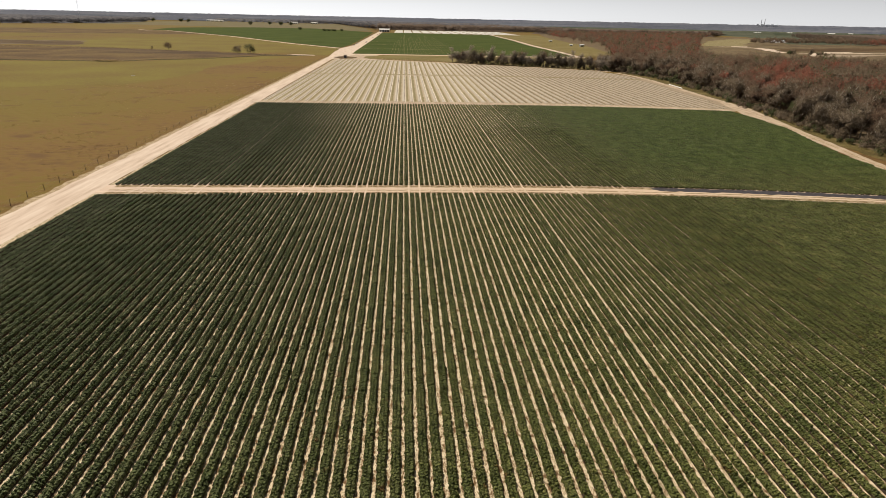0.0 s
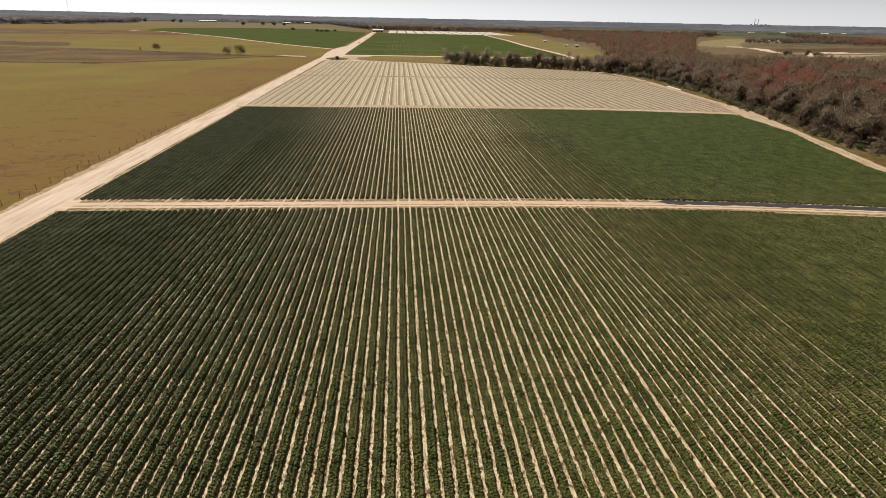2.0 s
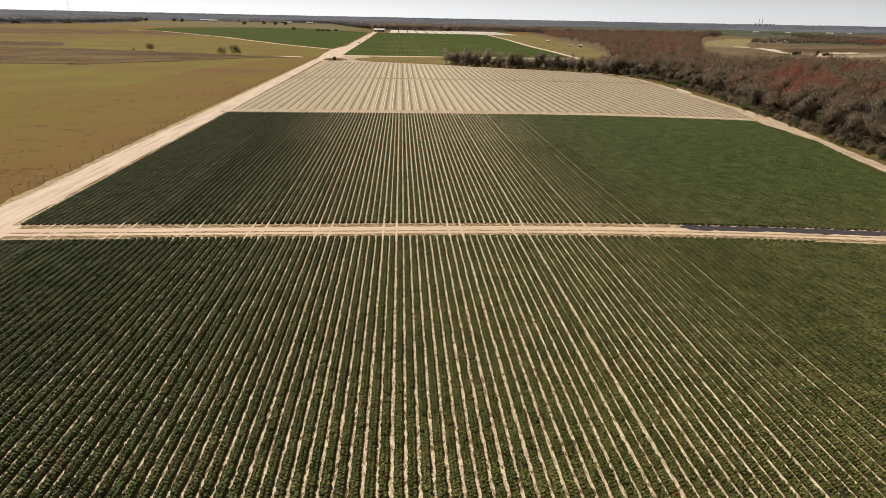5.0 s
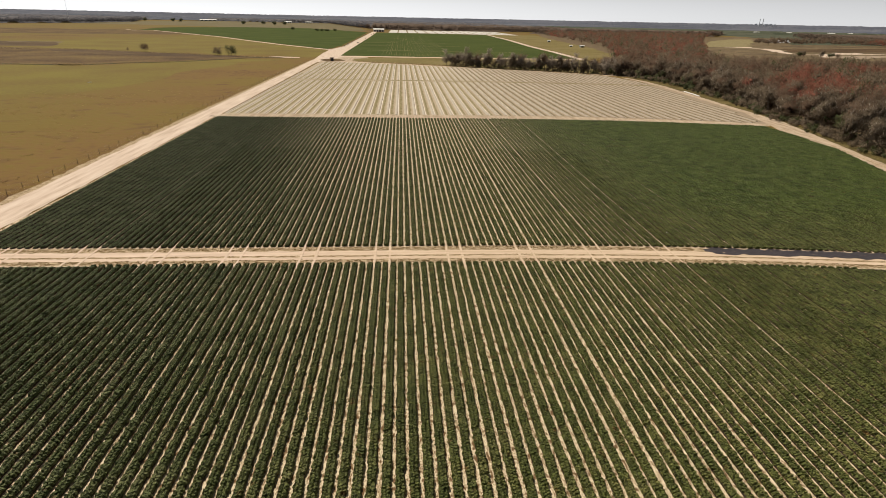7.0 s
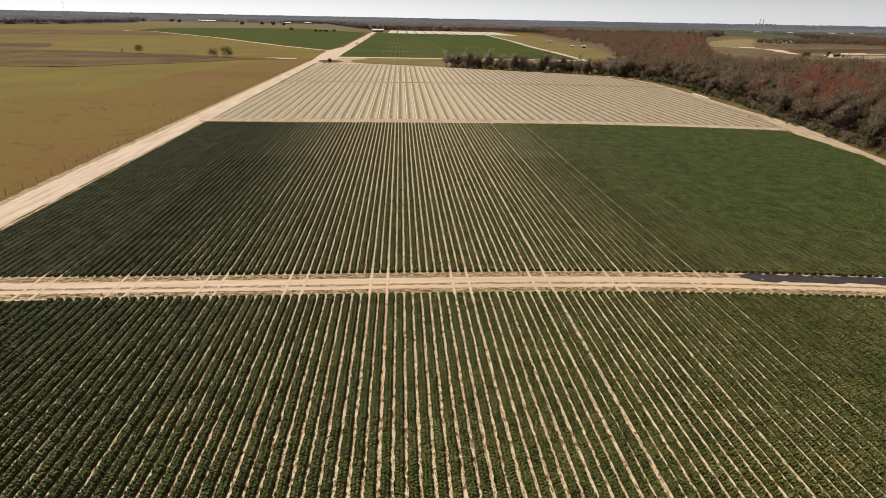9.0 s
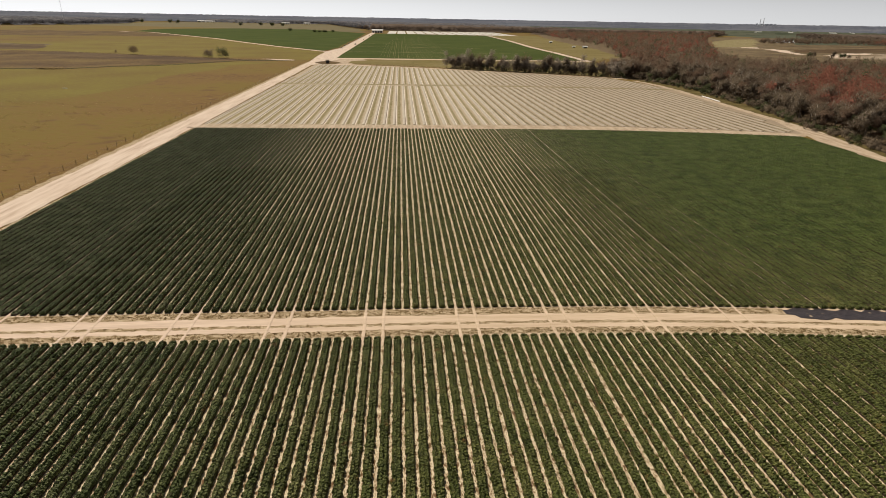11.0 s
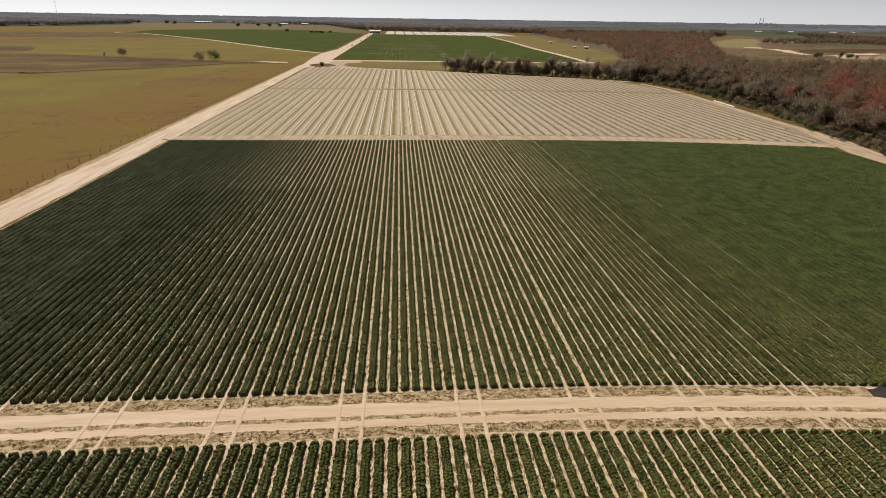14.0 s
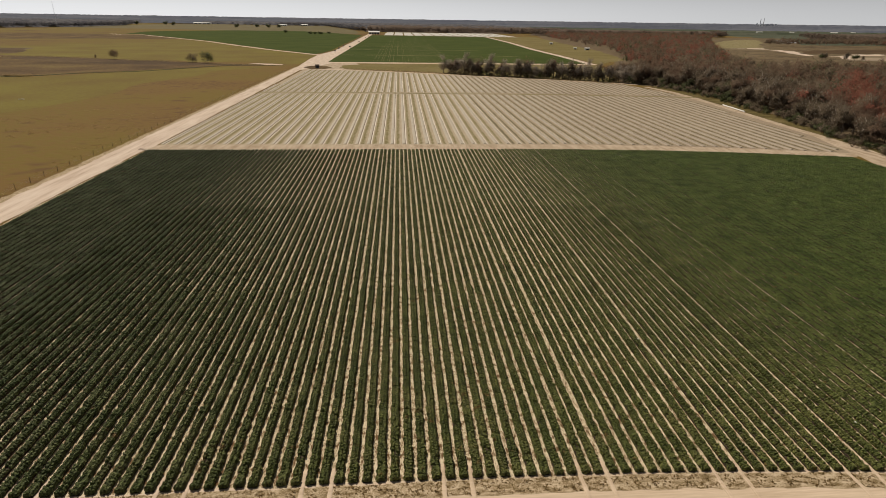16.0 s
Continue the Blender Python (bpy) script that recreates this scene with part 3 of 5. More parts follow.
def strawberry_row(x, y0, y1, variant, group, near, middle):
    length = round((y1 - y0) * 2) / 2
    thing = tagged(new("strawberry_row"), "long dense row of dark green strawberry plants", "crop row", group)
    thing.location = (x, y0, 0)
    wide = (1.01 if y0 < 100 else 0.965) + 0.002 * max(0.0, min(18.0, x - 7)) + 0.0015 * max(0.0, min(35.0, -x - 30)) + 0.0075 * max(0.0, min(32.0, x - 32))  # plants spread fuller and flatter towards the woods
    thing.scale = (wide, 1, 1 - 0.0028 * max(0.0, min(50.0, x)) + 0.003 * max(0.0, min(25.0, -x)))
    if length not in made_bed:
        made_bed[length] = bed(length)
    part_of("raised_bed", made_bed[length], thing, "black plastic mulch bed")
    key = (length, variant, near, middle)
    if key not in made_canopy:
        made_canopy[key] = canopy(length, variant, near, middle)
    part_of("foliage", made_canopy[key], thing)


def row_shift(k):
    """Rows beside the wheel tracks stand a little aside, and leave a wider lane."""
    r = k % 10
    return {1: -0.5, 2: 0.5, 3: -1, 4: 1}.get(r, 0) * (0.062 if k > 30 else 0.08 if k > 16 else 0.03)


for k in range(-53, 94):
    x = GAP0 + ROW * (k + 0.5) + row_shift(k)
    y1 = f1_far(x)
    aside = abs(x - 5)
    strawberry_row(x, y1 - 92.4, y1 - 0.4, k * 5 % 7, "rows of the front strawberry field", 99 if aside < 28 else 0, 99 if aside < 62 else 0)


def f2_start(x):
    s = f2_near(x)
    for (xa, ya), (xb, yb) in zip(F2_RIGHT, F2_RIGHT[1:]):
        if xa <= x <= xb:
            s = max(s, ya + (yb - ya) * (x - xa) / (xb - xa) + 1)
    return s


for k in range(-53, 123):
    x = GAP0 + ROW * (k + 0.5) + row_shift(k)
    if x > 149.5:
        break
    y0, y1 = f2_start(x), f2_far(x)
    aside = abs(x - 8)
    strawberry_row(x, y0, y1, k * 5 % 7, "rows of the second strawberry field", 38 if aside < 32 else 0, 78 if aside < 50 else 0)
# bushy single plants at the row ends beside the track
def plant_mesh(seed):
    g = np.random.default_rng(seed)
    return mesh_of("plant", *rosettes(g, np.zeros((1, 3)), np.array([0.27]), np.array([0.3]), 8), M_LEAF)


PLANTS = [plant_mesh(i) for i in range(5)]
count = 0
for row in [o for o in scene.collection.objects if o.name.startswith("strawberry_row")]:
    x, y = row.location.x, row.location.y
    if -42 < x < 82:
        end = 0 if y > 100 else 92
        for dx, dy in ((-0.19, 0.0), (0.18, 0.06), (0.0, 0.1)):
            part_of("plant", PLANTS[count % 5], row, "", pose(dx, dy + end - (0.1 if end else 0), 0.12, 0, 0, count * 77 % 360))
            count += 1

# bare wheel lanes that cross the track
def rut(seed):
    g = np.random.default_rng(seed)
    v, f = [], []
    for j in range(23):
        y, w, o = -1.6 + j * 0.5, g.uniform(0.17, 0.25), g.normal(0, 0.02)
        top = 0.03 if 0 < j < 22 else -0.03
        v += [(o - w, y, min(0.0, top)), (o - w * 0.6, y, top), (o + w * 0.6, y, top), (o + w, y, min(0.0, top))]
        if j:
            f += [(4 * j - 4 + c, 4 * j - 3 + c, 4 * j + 1 + c, 4 * j + c) for c in range(3)]
    return mesh_of("wheel_lane", v, f, M_SANDY)


LANES = [rut(70 + i) for i in range(4)]
for k in range(-48, 92):
    x = GAP0 + ROW * k
    if k % 10 in (2, 4) and x < 58:
        ob = tagged(new("wheel_lane", LANES[k % 4]), "bare wheel rut pressed across the sand track", "rut", "wheel ruts across the track", "structure")
        ob.location = (x, f1_far(x), 0.032)

# black plastic sheet laid at the row ends
sheet("plastic_sheet", along(f2_near, 61, 126, -3.2, 40) + along(f2_near, 126, 59, -0.5, 40), 0.06, M_SHEET, 0.45, 0.8, "torn black plastic sheet lying along the row ends", "", "plastic sheet", size=0.8)

# ---- beds of the pale field ----
PERIOD = 3.82


def pale_bed(length):
    prof = [(-0.42, 0.0), (-0.30, 0.13), (0.05, 0.18), (0.46, 0.18), (0.6, 0.16)]
    n = max(2, int(length / 12))
    v, f = [], []
    for j in range(n + 1):
        y = length * j / n
        v += [(a + 0.03 * math.sin(y * 0.7), y, b) for a, b in prof]
    m = len(prof)
    for j in range(n):
        for i in range(m - 1):
            a = j * m + i
            f.append((a, a + 1, a + m + 1, a + m))
    f += [tuple(range(m)), tuple(range(n * m, n * m + m))[::-1]]
    return v, f


def pale_side(length, foot):
    v = [(0.6, 0, 0.16), (foot, 0, 0.012), (foot, length, 0.012), (0.6, length, 0.16)]
    return v, [(0, 1, 2, 3)]


def white_far(x):
    for (xa, ya), (xb, yb) in zip(WHITE_FAR, WHITE_FAR[1:]):
        if xa <= x <= xb:
            return ya + (yb - ya) * (x - xa) / (xb - xa)
    return 460.0


def white_right(y):
    for (xa, ya), (xb, yb) in zip(RIGHT_ROAD, RIGHT_ROAD[1:]):
        if ya <= y <= yb:
            return xa + (xb - xa) * (y - ya) / (yb - ya) - 5
    return 160.0


for i in range(-1, 60):
    x = -60.5 + PERIOD * i
    spans = []
    for a, b in ((w_near(x) + 0.6, 408.0 + bend(x, 40, 0.0007)), (415.5 + bend(x, 40, 0.0007), white_far(x) - 3)):
        ys = [y for y in np.arange(a, b, 2.0) if x + 2 < white_right(y)]
        if len(ys) > 3:
            spans.append((ys[0], ys[-1]))
    for a, b in spans:
        thing = tagged(new("mulched_bed"), "spent raised bed with weathered pale plastic and shade-coloured side", "crop bed", "beds of the pale field")
        thing.location = (x, a, 0)
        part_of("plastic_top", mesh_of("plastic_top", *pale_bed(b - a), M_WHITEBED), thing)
        # The shade-coloured flank broadens with x, so its dark line stays wide.
        part_of("bed_side", mesh_of("bed_side", *pale_side(b - a, 0.74 + 0.34 * max(0.0, min(1.0, (x - 20) / 60))), M_DARKSIDE), thing, "plastic side coloured dark as the shaded flank")
        part_of("plastic_edge", mesh_of("plastic_edge", [(0.78, 0, 0.02), (0.92, 0, 0.07), (1.08, 0, 0.02), (0.78, b - a, 0.02), (0.92, b - a, 0.07), (1.08, b - a, 0.02)], [(0, 1, 4, 3), (1, 2, 5, 4)], M_EDGE), thing, "loose pale plastic edge")
        weedy = max(0.72, min(1.0, 1.1 - (x + 10) / 90)) * (0.85 + 0.15 * math.sin(i * 2.3))
        sheet("dry_weed_strip", [(x + 2.03 - 0.95 * weedy, a + 0.3), (x + 2.03 + 0.95 * weedy, a + 0.3), (x + 2.03 + 0.95 * weedy, b - 0.2), (x + 2.03 - 0.95 * weedy, b - 0.2)], 0.02, M_STRAW, 0.2, 2.0, "thin dry weeds in the alley between pale beds", category="grass", size=0.5)
        sheet("weed_strip", [(x + 2.0 - 0.5 * weedy, a + 0.3), (x + 2.0 + 0.5 * weedy, a + 0.3), (x + 2.0 + 0.5 * weedy, b - 0.2), (x + 2.0 - 0.5 * weedy, b - 0.2)], 0.035, M_OLIVE if x < 45 else M_FURROW, 0.24, 2.0, "olive weeds in the alley between pale beds", category="grass", size=0.5)
# ---- trees ----
def tube(p, q, r0, r1, sides):
    d = (q - p).normalized()
    a = d.orthogonal().normalized()
    b = d.cross(a)
    v = [p + (a * math.cos(2 * math.pi * i / sides) + b * math.sin(2 * math.pi * i / sides)) * r0 for i in range(sides)]
    v += [q + (a * math.cos(2 * math.pi * i / sides) + b * math.sin(2 * math.pi * i / sides)) * r1 for i in range(sides)]
    return [tuple(x) for x in v], [(i, (i + 1) % sides, sides + (i + 1) % sides, sides + i) for i in range(sides)]


def twig_cards(g, centres, count, spread, length, width, up=0.3):
    """Slender triangles scattered round the centres, pointing outward."""
    c = centres[g.integers(0, len(centres), count)]
    off = g.normal(0, 1, (count, 3))
    off /= np.linalg.norm(off, axis=1)[:, None]
    p = c + off * spread * g.random((count, 1)) ** 0.6
    d = off * 0.8 + g.normal(0, 0.45, (count, 3))
    d[:, 2] += up
    d /= np.linalg.norm(d, axis=1)[:, None]
    s = np.cross(d, g.normal(0, 1, (count, 3)))
    s /= np.linalg.norm(s, axis=1)[:, None]
    L = length * (0.6 + 0.8 * g.random((count, 1)))
    w = width * (0.6 + 0.8 * g.random((count, 1)))
    v = np.stack([p - s * w / 2, p + s * w / 2, p + d * L], 1).reshape(-1, 3)
    return v, np.arange(count * 3).reshape(-1, 3)


def outward(g, me, v, centre, loose=0.35):
    """Shade loose twigs as one rounded crown: normals point away from each crown's centre, and faces turn with them."""
    d = v - centre
    d = d / (np.linalg.norm(d, axis=1)[:, None] + 1e-6) + g.normal(0, loose, v.shape)
    d /= np.linalg.norm(d, axis=1)[:, None]
    me.polygons.foreach_set("use_smooth", [True] * len(me.polygons))
    me.normals_split_custom_set_from_vertices(d.astype(np.float32))


def turned(v, centre):
    """Each loose triangle wound so that its front looks away from the centre."""
    t = v.reshape(-1, 3, 3)
    n = np.cross(t[:, 1] - t[:, 0], t[:, 2] - t[:, 0])
    back = ((t.mean(1) - np.asarray(centre).reshape(-1, 3, 3)[:, 0]) * n).sum(1) < 0
    t[back] = t[back][:, ::-1]
    return t.reshape(-1, 3)


def lumps(g, centres, radius):
    """Small uneven icosahedra: the dense inner part of crowns."""
    p = (1 + 5 ** 0.5) / 2
    base = np.array([(-1, p, 0), (1, p, 0), (-1, -p, 0), (1, -p, 0), (0, -1, p), (0, 1, p), (0, -1, -p), (0, 1, -p), (p, 0, -1), (p, 0, 1), (-p, 0, -1), (-p, 0, 1)]) / 1.902
    tri = np.array([(0, 11, 5), (0, 5, 1), (0, 1, 7), (0, 7, 10), (0, 10, 11), (1, 5, 9), (5, 11, 4), (11, 10, 2), (10, 7, 6), (7, 1, 8), (3, 9, 4), (3, 4, 2), (3, 2, 6), (3, 6, 8), (3, 8, 9), (4, 9, 5), (2, 4, 11), (6, 2, 10), (8, 6, 7), (9, 8, 1)])
    k = len(centres)
    v = centres[:, None, :] + base[None] * radius[:, None, None] * g.uniform(0.65, 1.25, (k, 12, 1))
    f = tri[None] + (np.arange(k) * 12)[:, None, None]
    return v.reshape(-1, 3), f.reshape(-1, 3)


def tree_form(seed, height, spread, limbs=9, twigs=900, length=0.95, width=0.2, core=0.2, up=0.3):
    """Trunk with limbs, and the outer twigs: verts and faces of each."""
    r = random.Random(seed)
    g = np.random.default_rng(seed)
    top = Vector((r.uniform(-.6, .6), r.uniform(-.6, .6), height * 0.62))
    fork = Vector((top.x * 0.3, top.y * 0.3, height * 0.14))
    r0 = height * 0.018
    wood = [tube(Vector((0, 0, -0.2)), fork, r0 * 1.3, r0, 6), tube(fork, top, r0, r0 * 0.45, 5)]
    tips = [top + Vector((0, 0, height * 0.2))]
    for i in range(limbs):
        base = fork.lerp(top, r.uniform(0, 1))
        a = 2 * math.pi * (i + r.uniform(-.3, .3)) / limbs
        out = Vector((math.cos(a), math.sin(a), 0)) * spread * r.uniform(0.45, 0.95)
        tip = base + out + Vector((0, 0, height * r.uniform(0.02, 0.34)))
        mid = base.lerp(tip, 0.5) + Vector((r.uniform(-.4, .4), r.uniform(-.4, .4), height * 0.03))
        wood += [tube(base, mid, r0 * 0.5, r0 * 0.32, 4), tube(mid, tip, r0 * 0.32, r0 * 0.1, 3)]
        tips += [tip, mid.lerp(tip, 0.5)]
        for _ in range(2):
            t2 = mid.lerp(tip, r.uniform(0, .6)) + Vector((r.uniform(-1, 1), r.uniform(-1, 1), r.uniform(0.2, 1))) * spread * 0.4
            wood.append(tube(mid.lerp(tip, 0.3), t2, r0 * 0.22, r0 * 0.08, 3))
            tips.append(t2)
    tips = np.array([tuple(t) for t in tips])
    cv, cf = twig_cards(g, tips, twigs, spread * 0.42, length, width, up)
    lv, lf = lumps(g, tips[::2] * (0.75, 0.75, 0.85), np.full(len(tips[::2]), spread * core))
    cv = turned(cv, np.tile((0, 0, height * 0.42), (len(cv), 1)))
    return joined(wood), (np.concatenate([cv, lv]), np.concatenate([cf, lf + len(cv)]))


def bush_form(seed, height, width, leaves=260, size=0.5):
    g = np.random.default_rng(seed)
    c = np.stack([g.normal(0, width * 0.25, 9), g.normal(0, width * 0.25, 9), height * (0.25 + 0.5 * g.random(9))], -1)
    v, f = twig_cards(g, c, leaves, height * 0.33, size, size * 0.55, 0.2)
    return turned(v, np.tile((0, 0, height * 0.2), (len(v), 1))), f


def tree_thing(name, form, crown_mat, label, category, group, moss=0):
    thing = tagged(new(name), label, category, group)
    (wv, wf), (cv, cf) = form
    part_of("trunk", mesh_of("trunk", wv, wf, M_BARK), thing)
    plain = len(cf)
    if moss:
        g = np.random.default_rng(moss)
        top = cv[:, 2].max()
        c = cv[g.integers(0, len(cv), moss)]
        c = c[c[:, 2] > top * 0.25]
        k = len(c)
        d = g.normal(0, 0.4, (k, 3)) + np.c_[c[:, :2] / top * 0.7, np.full(k, 0.9)]
        w = np.cross(d, g.normal(0, 1, (k, 3)))
        w *= 0.2 / np.linalg.norm(w, axis=1)[:, None]
        L = top * g.uniform(0.05, 0.11, (k, 1))
        cf = np.concatenate([cf, len(cv) + np.arange(k * 3).reshape(-1, 3)])
        cv = np.concatenate([cv, np.stack([c - w, c + w, c + d * L], 1).reshape(-1, 3)])
    crown = mesh_of("crown", cv, cf, crown_mat)
    crown.materials.append(M_MOSS_LIT)
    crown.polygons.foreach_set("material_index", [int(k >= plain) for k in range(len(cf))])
    outward(np.random.default_rng(5), crown, cv, np.array((0, 0, cv[:, 2].max() * 0.42)))
    part_of("crown", crown, thing)
    return thing


# These whole crowns take the moss grey: backlight painted over hanging moss.
MOSSY_LIT = "bare mossy tree, crown coloured pale for light shining through"
GREY = "tall bare grey-brown tree hung with moss"
KINDS = []
for seed, h, s, mat, lab in ((1, 14, 4.6, M_TWIG, GREY), (2, 16, 5.2, M_TWIG, GREY), (3, 12, 4.2, M_TWIG, GREY), (4, 15, 5.0, M_TWIG_BROWN, "tall bare brown-twigged tree in the wood"), (5, 13, 4.6, M_TWIG_BROWN, "tall bare brown-twigged tree in the wood"), (6, 14, 4.8, M_TWIG_RED, "red maple tree with budding red crown"), (7, 10, 3.8, M_BUSH, "dark evergreen tree at the wood edge"), (8, 13.5, 4.0, M_MOSS_LIT, MOSSY_LIT), (9, 11.5, 3.6, M_MOSS_LIT, MOSSY_LIT)):
    KINDS.append((tree_form(seed, h, s, 10, 760, 1.5, 0.24, 0.05, -0.5) if mat is M_MOSS_LIT else tree_form(seed, h, s), mat, lab))
PROTO = {}
R = random.Random(11)


def plant_tree(kind, x, y, scale, group):
    m = Matrix.Translation((x, y, 0)) @ pose(0, 0, 0, 0, 0, R.uniform(0, 360))
    if kind not in PROTO:
        form, mat, lab = KINDS[kind]
        PROTO[kind] = tree_thing("tree", form, mat, lab, "tree", group, 60 if mat is M_TWIG else 0)
        PROTO[kind].matrix_basis = m
        return
    ob = copy_thing(PROTO[kind], m)
    ob.scale = (scale, scale, scale * R.uniform(0.9, 1.1))


def edge_at(t):
    """A point of the wood edge at t metres along it, with the way into the wood."""
    for (xa, ya), (xb, yb) in zip(WOOD_EDGE, WOOD_EDGE[1:]):
        d = math.hypot(xb - xa, yb - ya)
        if t <= d:
            return xa + (xb - xa) * t / d, ya + (yb - ya) * t / d, (yb - ya) / d, -(xb - xa) / d
        t -= d
    return None


RED_SPOTS = ((204, 292, 10), (186, 290, 8), (184, 277, 6), (215, 321, 13), (258, 361, 12), (259, 391, 9), (241, 366, 12), (224, 328, 20), (232, 308, 14), (206, 326, 13), (190, 294, 8), (281, 412, 13), (207, 398, 7), (201, 283, 8), (224, 270, 10), (262, 305, 12), (238, 342, 12), (182, 358, 6), (190, 374, 6), (210, 444, 7), (220, 473, 8), (330, 420, 16), (250, 400, 9))


def red_zone(x, y):
    return any(math.hypot(x - a, y - b) < r * (1 + 0.5 * noise.noise((x * 0.1, y * 0.1, 5.0))) for a, b, r in RED_SPOTS) or noise.noise((x * 0.02, y * 0.02, 5.0)) > 0.5


# trees along the wood edge, in four uneven ranks
t = 60.0
while edge_at(t):
    for rank in range(4):
        x, y, nx, ny = edge_at(t)
        d = 4.0 + rank * 6.0 + R.uniform(-1.5, 2.0)
        u = R.random()
        kind = (0, 2, 4, 2, 0, 1, 6)[int(u * 7)] if rank < 2 else (0, 1, 3, 4, 1)[int(u * 5)]
        if rank > 1 and red_zone(x + nx * d, y + ny * d):
            kind = 5
        plant_tree(kind, x + nx * d + R.uniform(-2, 2), y + ny * d + R.uniform(-2, 2), R.uniform(0.62, 0.9) + rank * 0.06, "trees of the wood edge")
    t += 6.2
# hedge trees beyond the pale field
for i in range(52):
    u = i / 51
    x = 47 + 128 * u + R.uniform(-2, 2)
    y = white_far(x) + 11 + R.uniform(-2.5, 3.5)
    if 0.26 < u < 0.30:
        continue
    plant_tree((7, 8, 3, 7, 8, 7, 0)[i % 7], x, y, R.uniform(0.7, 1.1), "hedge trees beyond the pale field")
# trees that join the hedge to the woods
for i in range(60):
    u = R.random()
    plant_tree((0, 1, 2, 3, 4)[i % 5], 168 + 42 * R.random() + 8 * u, 470 + 62 * u, R.uniform(0.6, 0.9), "trees between hedge and woods")
# shrubs at the foot of the woods
SHRUBS = [mesh_of("shrub", *bush_form(40 + i, 2.8, 3.8), M_BUSH if i < 2 else M_TWIG) for i in range(5)]
for me in SHRUBS:
    v = np.empty(len(me.vertices) * 3)
    me.vertices.foreach_get("co", v)
    outward(np.random.default_rng(6), me, v.reshape(-1, 3), np.array((0, 0, 0.5)))
t = 60.0
while edge_at(t):
    x, y, nx, ny = edge_at(t)
    ob = tagged(new("shrub", SHRUBS[R.randrange(5)]), "low scrubby shrub at the foot of the woods", "shrub", "shrubs along the wood edge")
    d = R.uniform(-4.5, 4.0)
    s = R.uniform(0.35, 0.7) + 0.10 * (d + 4.5)
    ob.matrix_basis = Matrix.Translation((x + nx * d, y + ny * d, 0)) @ pose(0, 0, 0, 0, 0, R.uniform(0, 360)) @ Matrix.Diagonal((s, s, s, 1))
    t += R.uniform(0.9, 2.2)
for i in range(30):
    ob = tagged(new("shrub", SHRUBS[R.randrange(5)]), "low scrubby shrub at the foot of the woods", "shrub", "shrubs along the wood edge")
    s = R.uniform(0.9, 1.6)
    ob.matrix_basis = Matrix.Translation((172 + 22 * R.random(), 462 + 14 * R.random(), 0)) @ pose(0, 0, 0, 0, 0, R.uniform(0, 360)) @ Matrix.Diagonal((s, s, s, 1))


for i in range(46):
    x = 50 + 120 * i / 45
    ob = tagged(new("shrub", SHRUBS[R.choice((1, 2, 3, 4))]), "low scrubby shrub under the hedge trees", "shrub", "shrubs under the hedge")
    s = R.uniform(0.9, 1.9)
    ob.matrix_basis = Matrix.Translation((x, white_far(x) + 9 + R.uniform(-2, 2), 0)) @ pose(0, 0, 0, 0, 0, R.uniform(0, 360)) @ Matrix.Diagonal((s, s, s, 1))

# the deep woods, too many to count
def wood_mass(name, places, height, cards, length, width, mat, label, trunks=True, flat=0.0, dense=0):
    g = np.random.default_rng(len(places))
    vs, fs, n = [], [], 0
    P = np.asarray(places, float)
    k = len(P)
    H = height * (0.6 + 0.65 * g.random(k))
    hub = g.normal(0, 1, (5, k, 3))
    hub /= np.linalg.norm(hub, axis=2)[:, :, None]
    hub[:, :, 2] = np.abs(hub[:, :, 2]) * 0.9
    for j in range(cards):
        off = hub[j % 5] * g.uniform(0.5, 0.85, (k, 1)) + g.normal(0, 0.30, (k, 3))
        c = np.c_[P[:, 0], P[:, 1], H * 0.62] + off * H[:, None] * (0.27, 0.27, 0.36)
        d = (off * 0.7 + g.normal(0, 0.5, (k, 3)) + (0, 0, 0.35)) * (1, 1, 1 - flat)
        d /= np.linalg.norm(d, axis=1)[:, None]
        s = np.cross(d, g.normal(0, 1, (k, 3)) * (1 - flat) + (0, 0, 1.5 * flat))
        s /= np.linalg.norm(s, axis=1)[:, None]
        L = length * (0.6 + 0.8 * g.random((k, 1)))
        w = width * (0.6 + 0.8 * g.random((k, 1)))
        vs.append(np.stack([c - s * w / 2, c + s * w / 2, c + d * L], 1).reshape(-1, 3))
    if trunks:
        w = H[:, None] * 0.014
        base = np.c_[P, np.zeros(k)]
        top = base + np.c_[g.normal(0, .6, (k, 2)), H * 0.75]
        vs.append(np.stack([base - w * (1, 0, 0), base + w * (1, 0, 0), top], 1).reshape(-1, 3))
        vs.append(np.stack([base - w * (0, 1, 0), base + w * (0, 1, 0), top], 1).reshape(-1, 3))
    mid = np.c_[P, H * 0.45]
    around = np.concatenate([np.repeat(mid, 3, 0)] * len(vs))
    v = turned(np.concatenate(vs), around)
    f = np.arange(len(v)).reshape(-1, 3)
    for _ in range(dense):
        off = hub[_] * 0.62 * H[:, None] * (0.27, 0.27, 0.34)
        lv, lf = lumps(g, np.c_[P, H * 0.56] + off, H * 0.095)
        f = np.concatenate([f, lf + len(v)])
        v = np.concatenate([v, lv])
        around = np.concatenate([around, np.repeat(mid, 12, 0)])
    me = mesh_of(name, v, f, mat)
    outward(g, me, v, around)
    return tagged(new(name, me), label, "woods", "", "stuff")


def inside(x, y, poly):
    c = False
    for (xa, ya), (xb, yb) in zip(poly, poly[1:] + poly[:1]):
        if (ya > y) != (yb > y) and x < (xb - xa) * (y - ya) / (yb - ya) + xa:
            c = not c
    return c


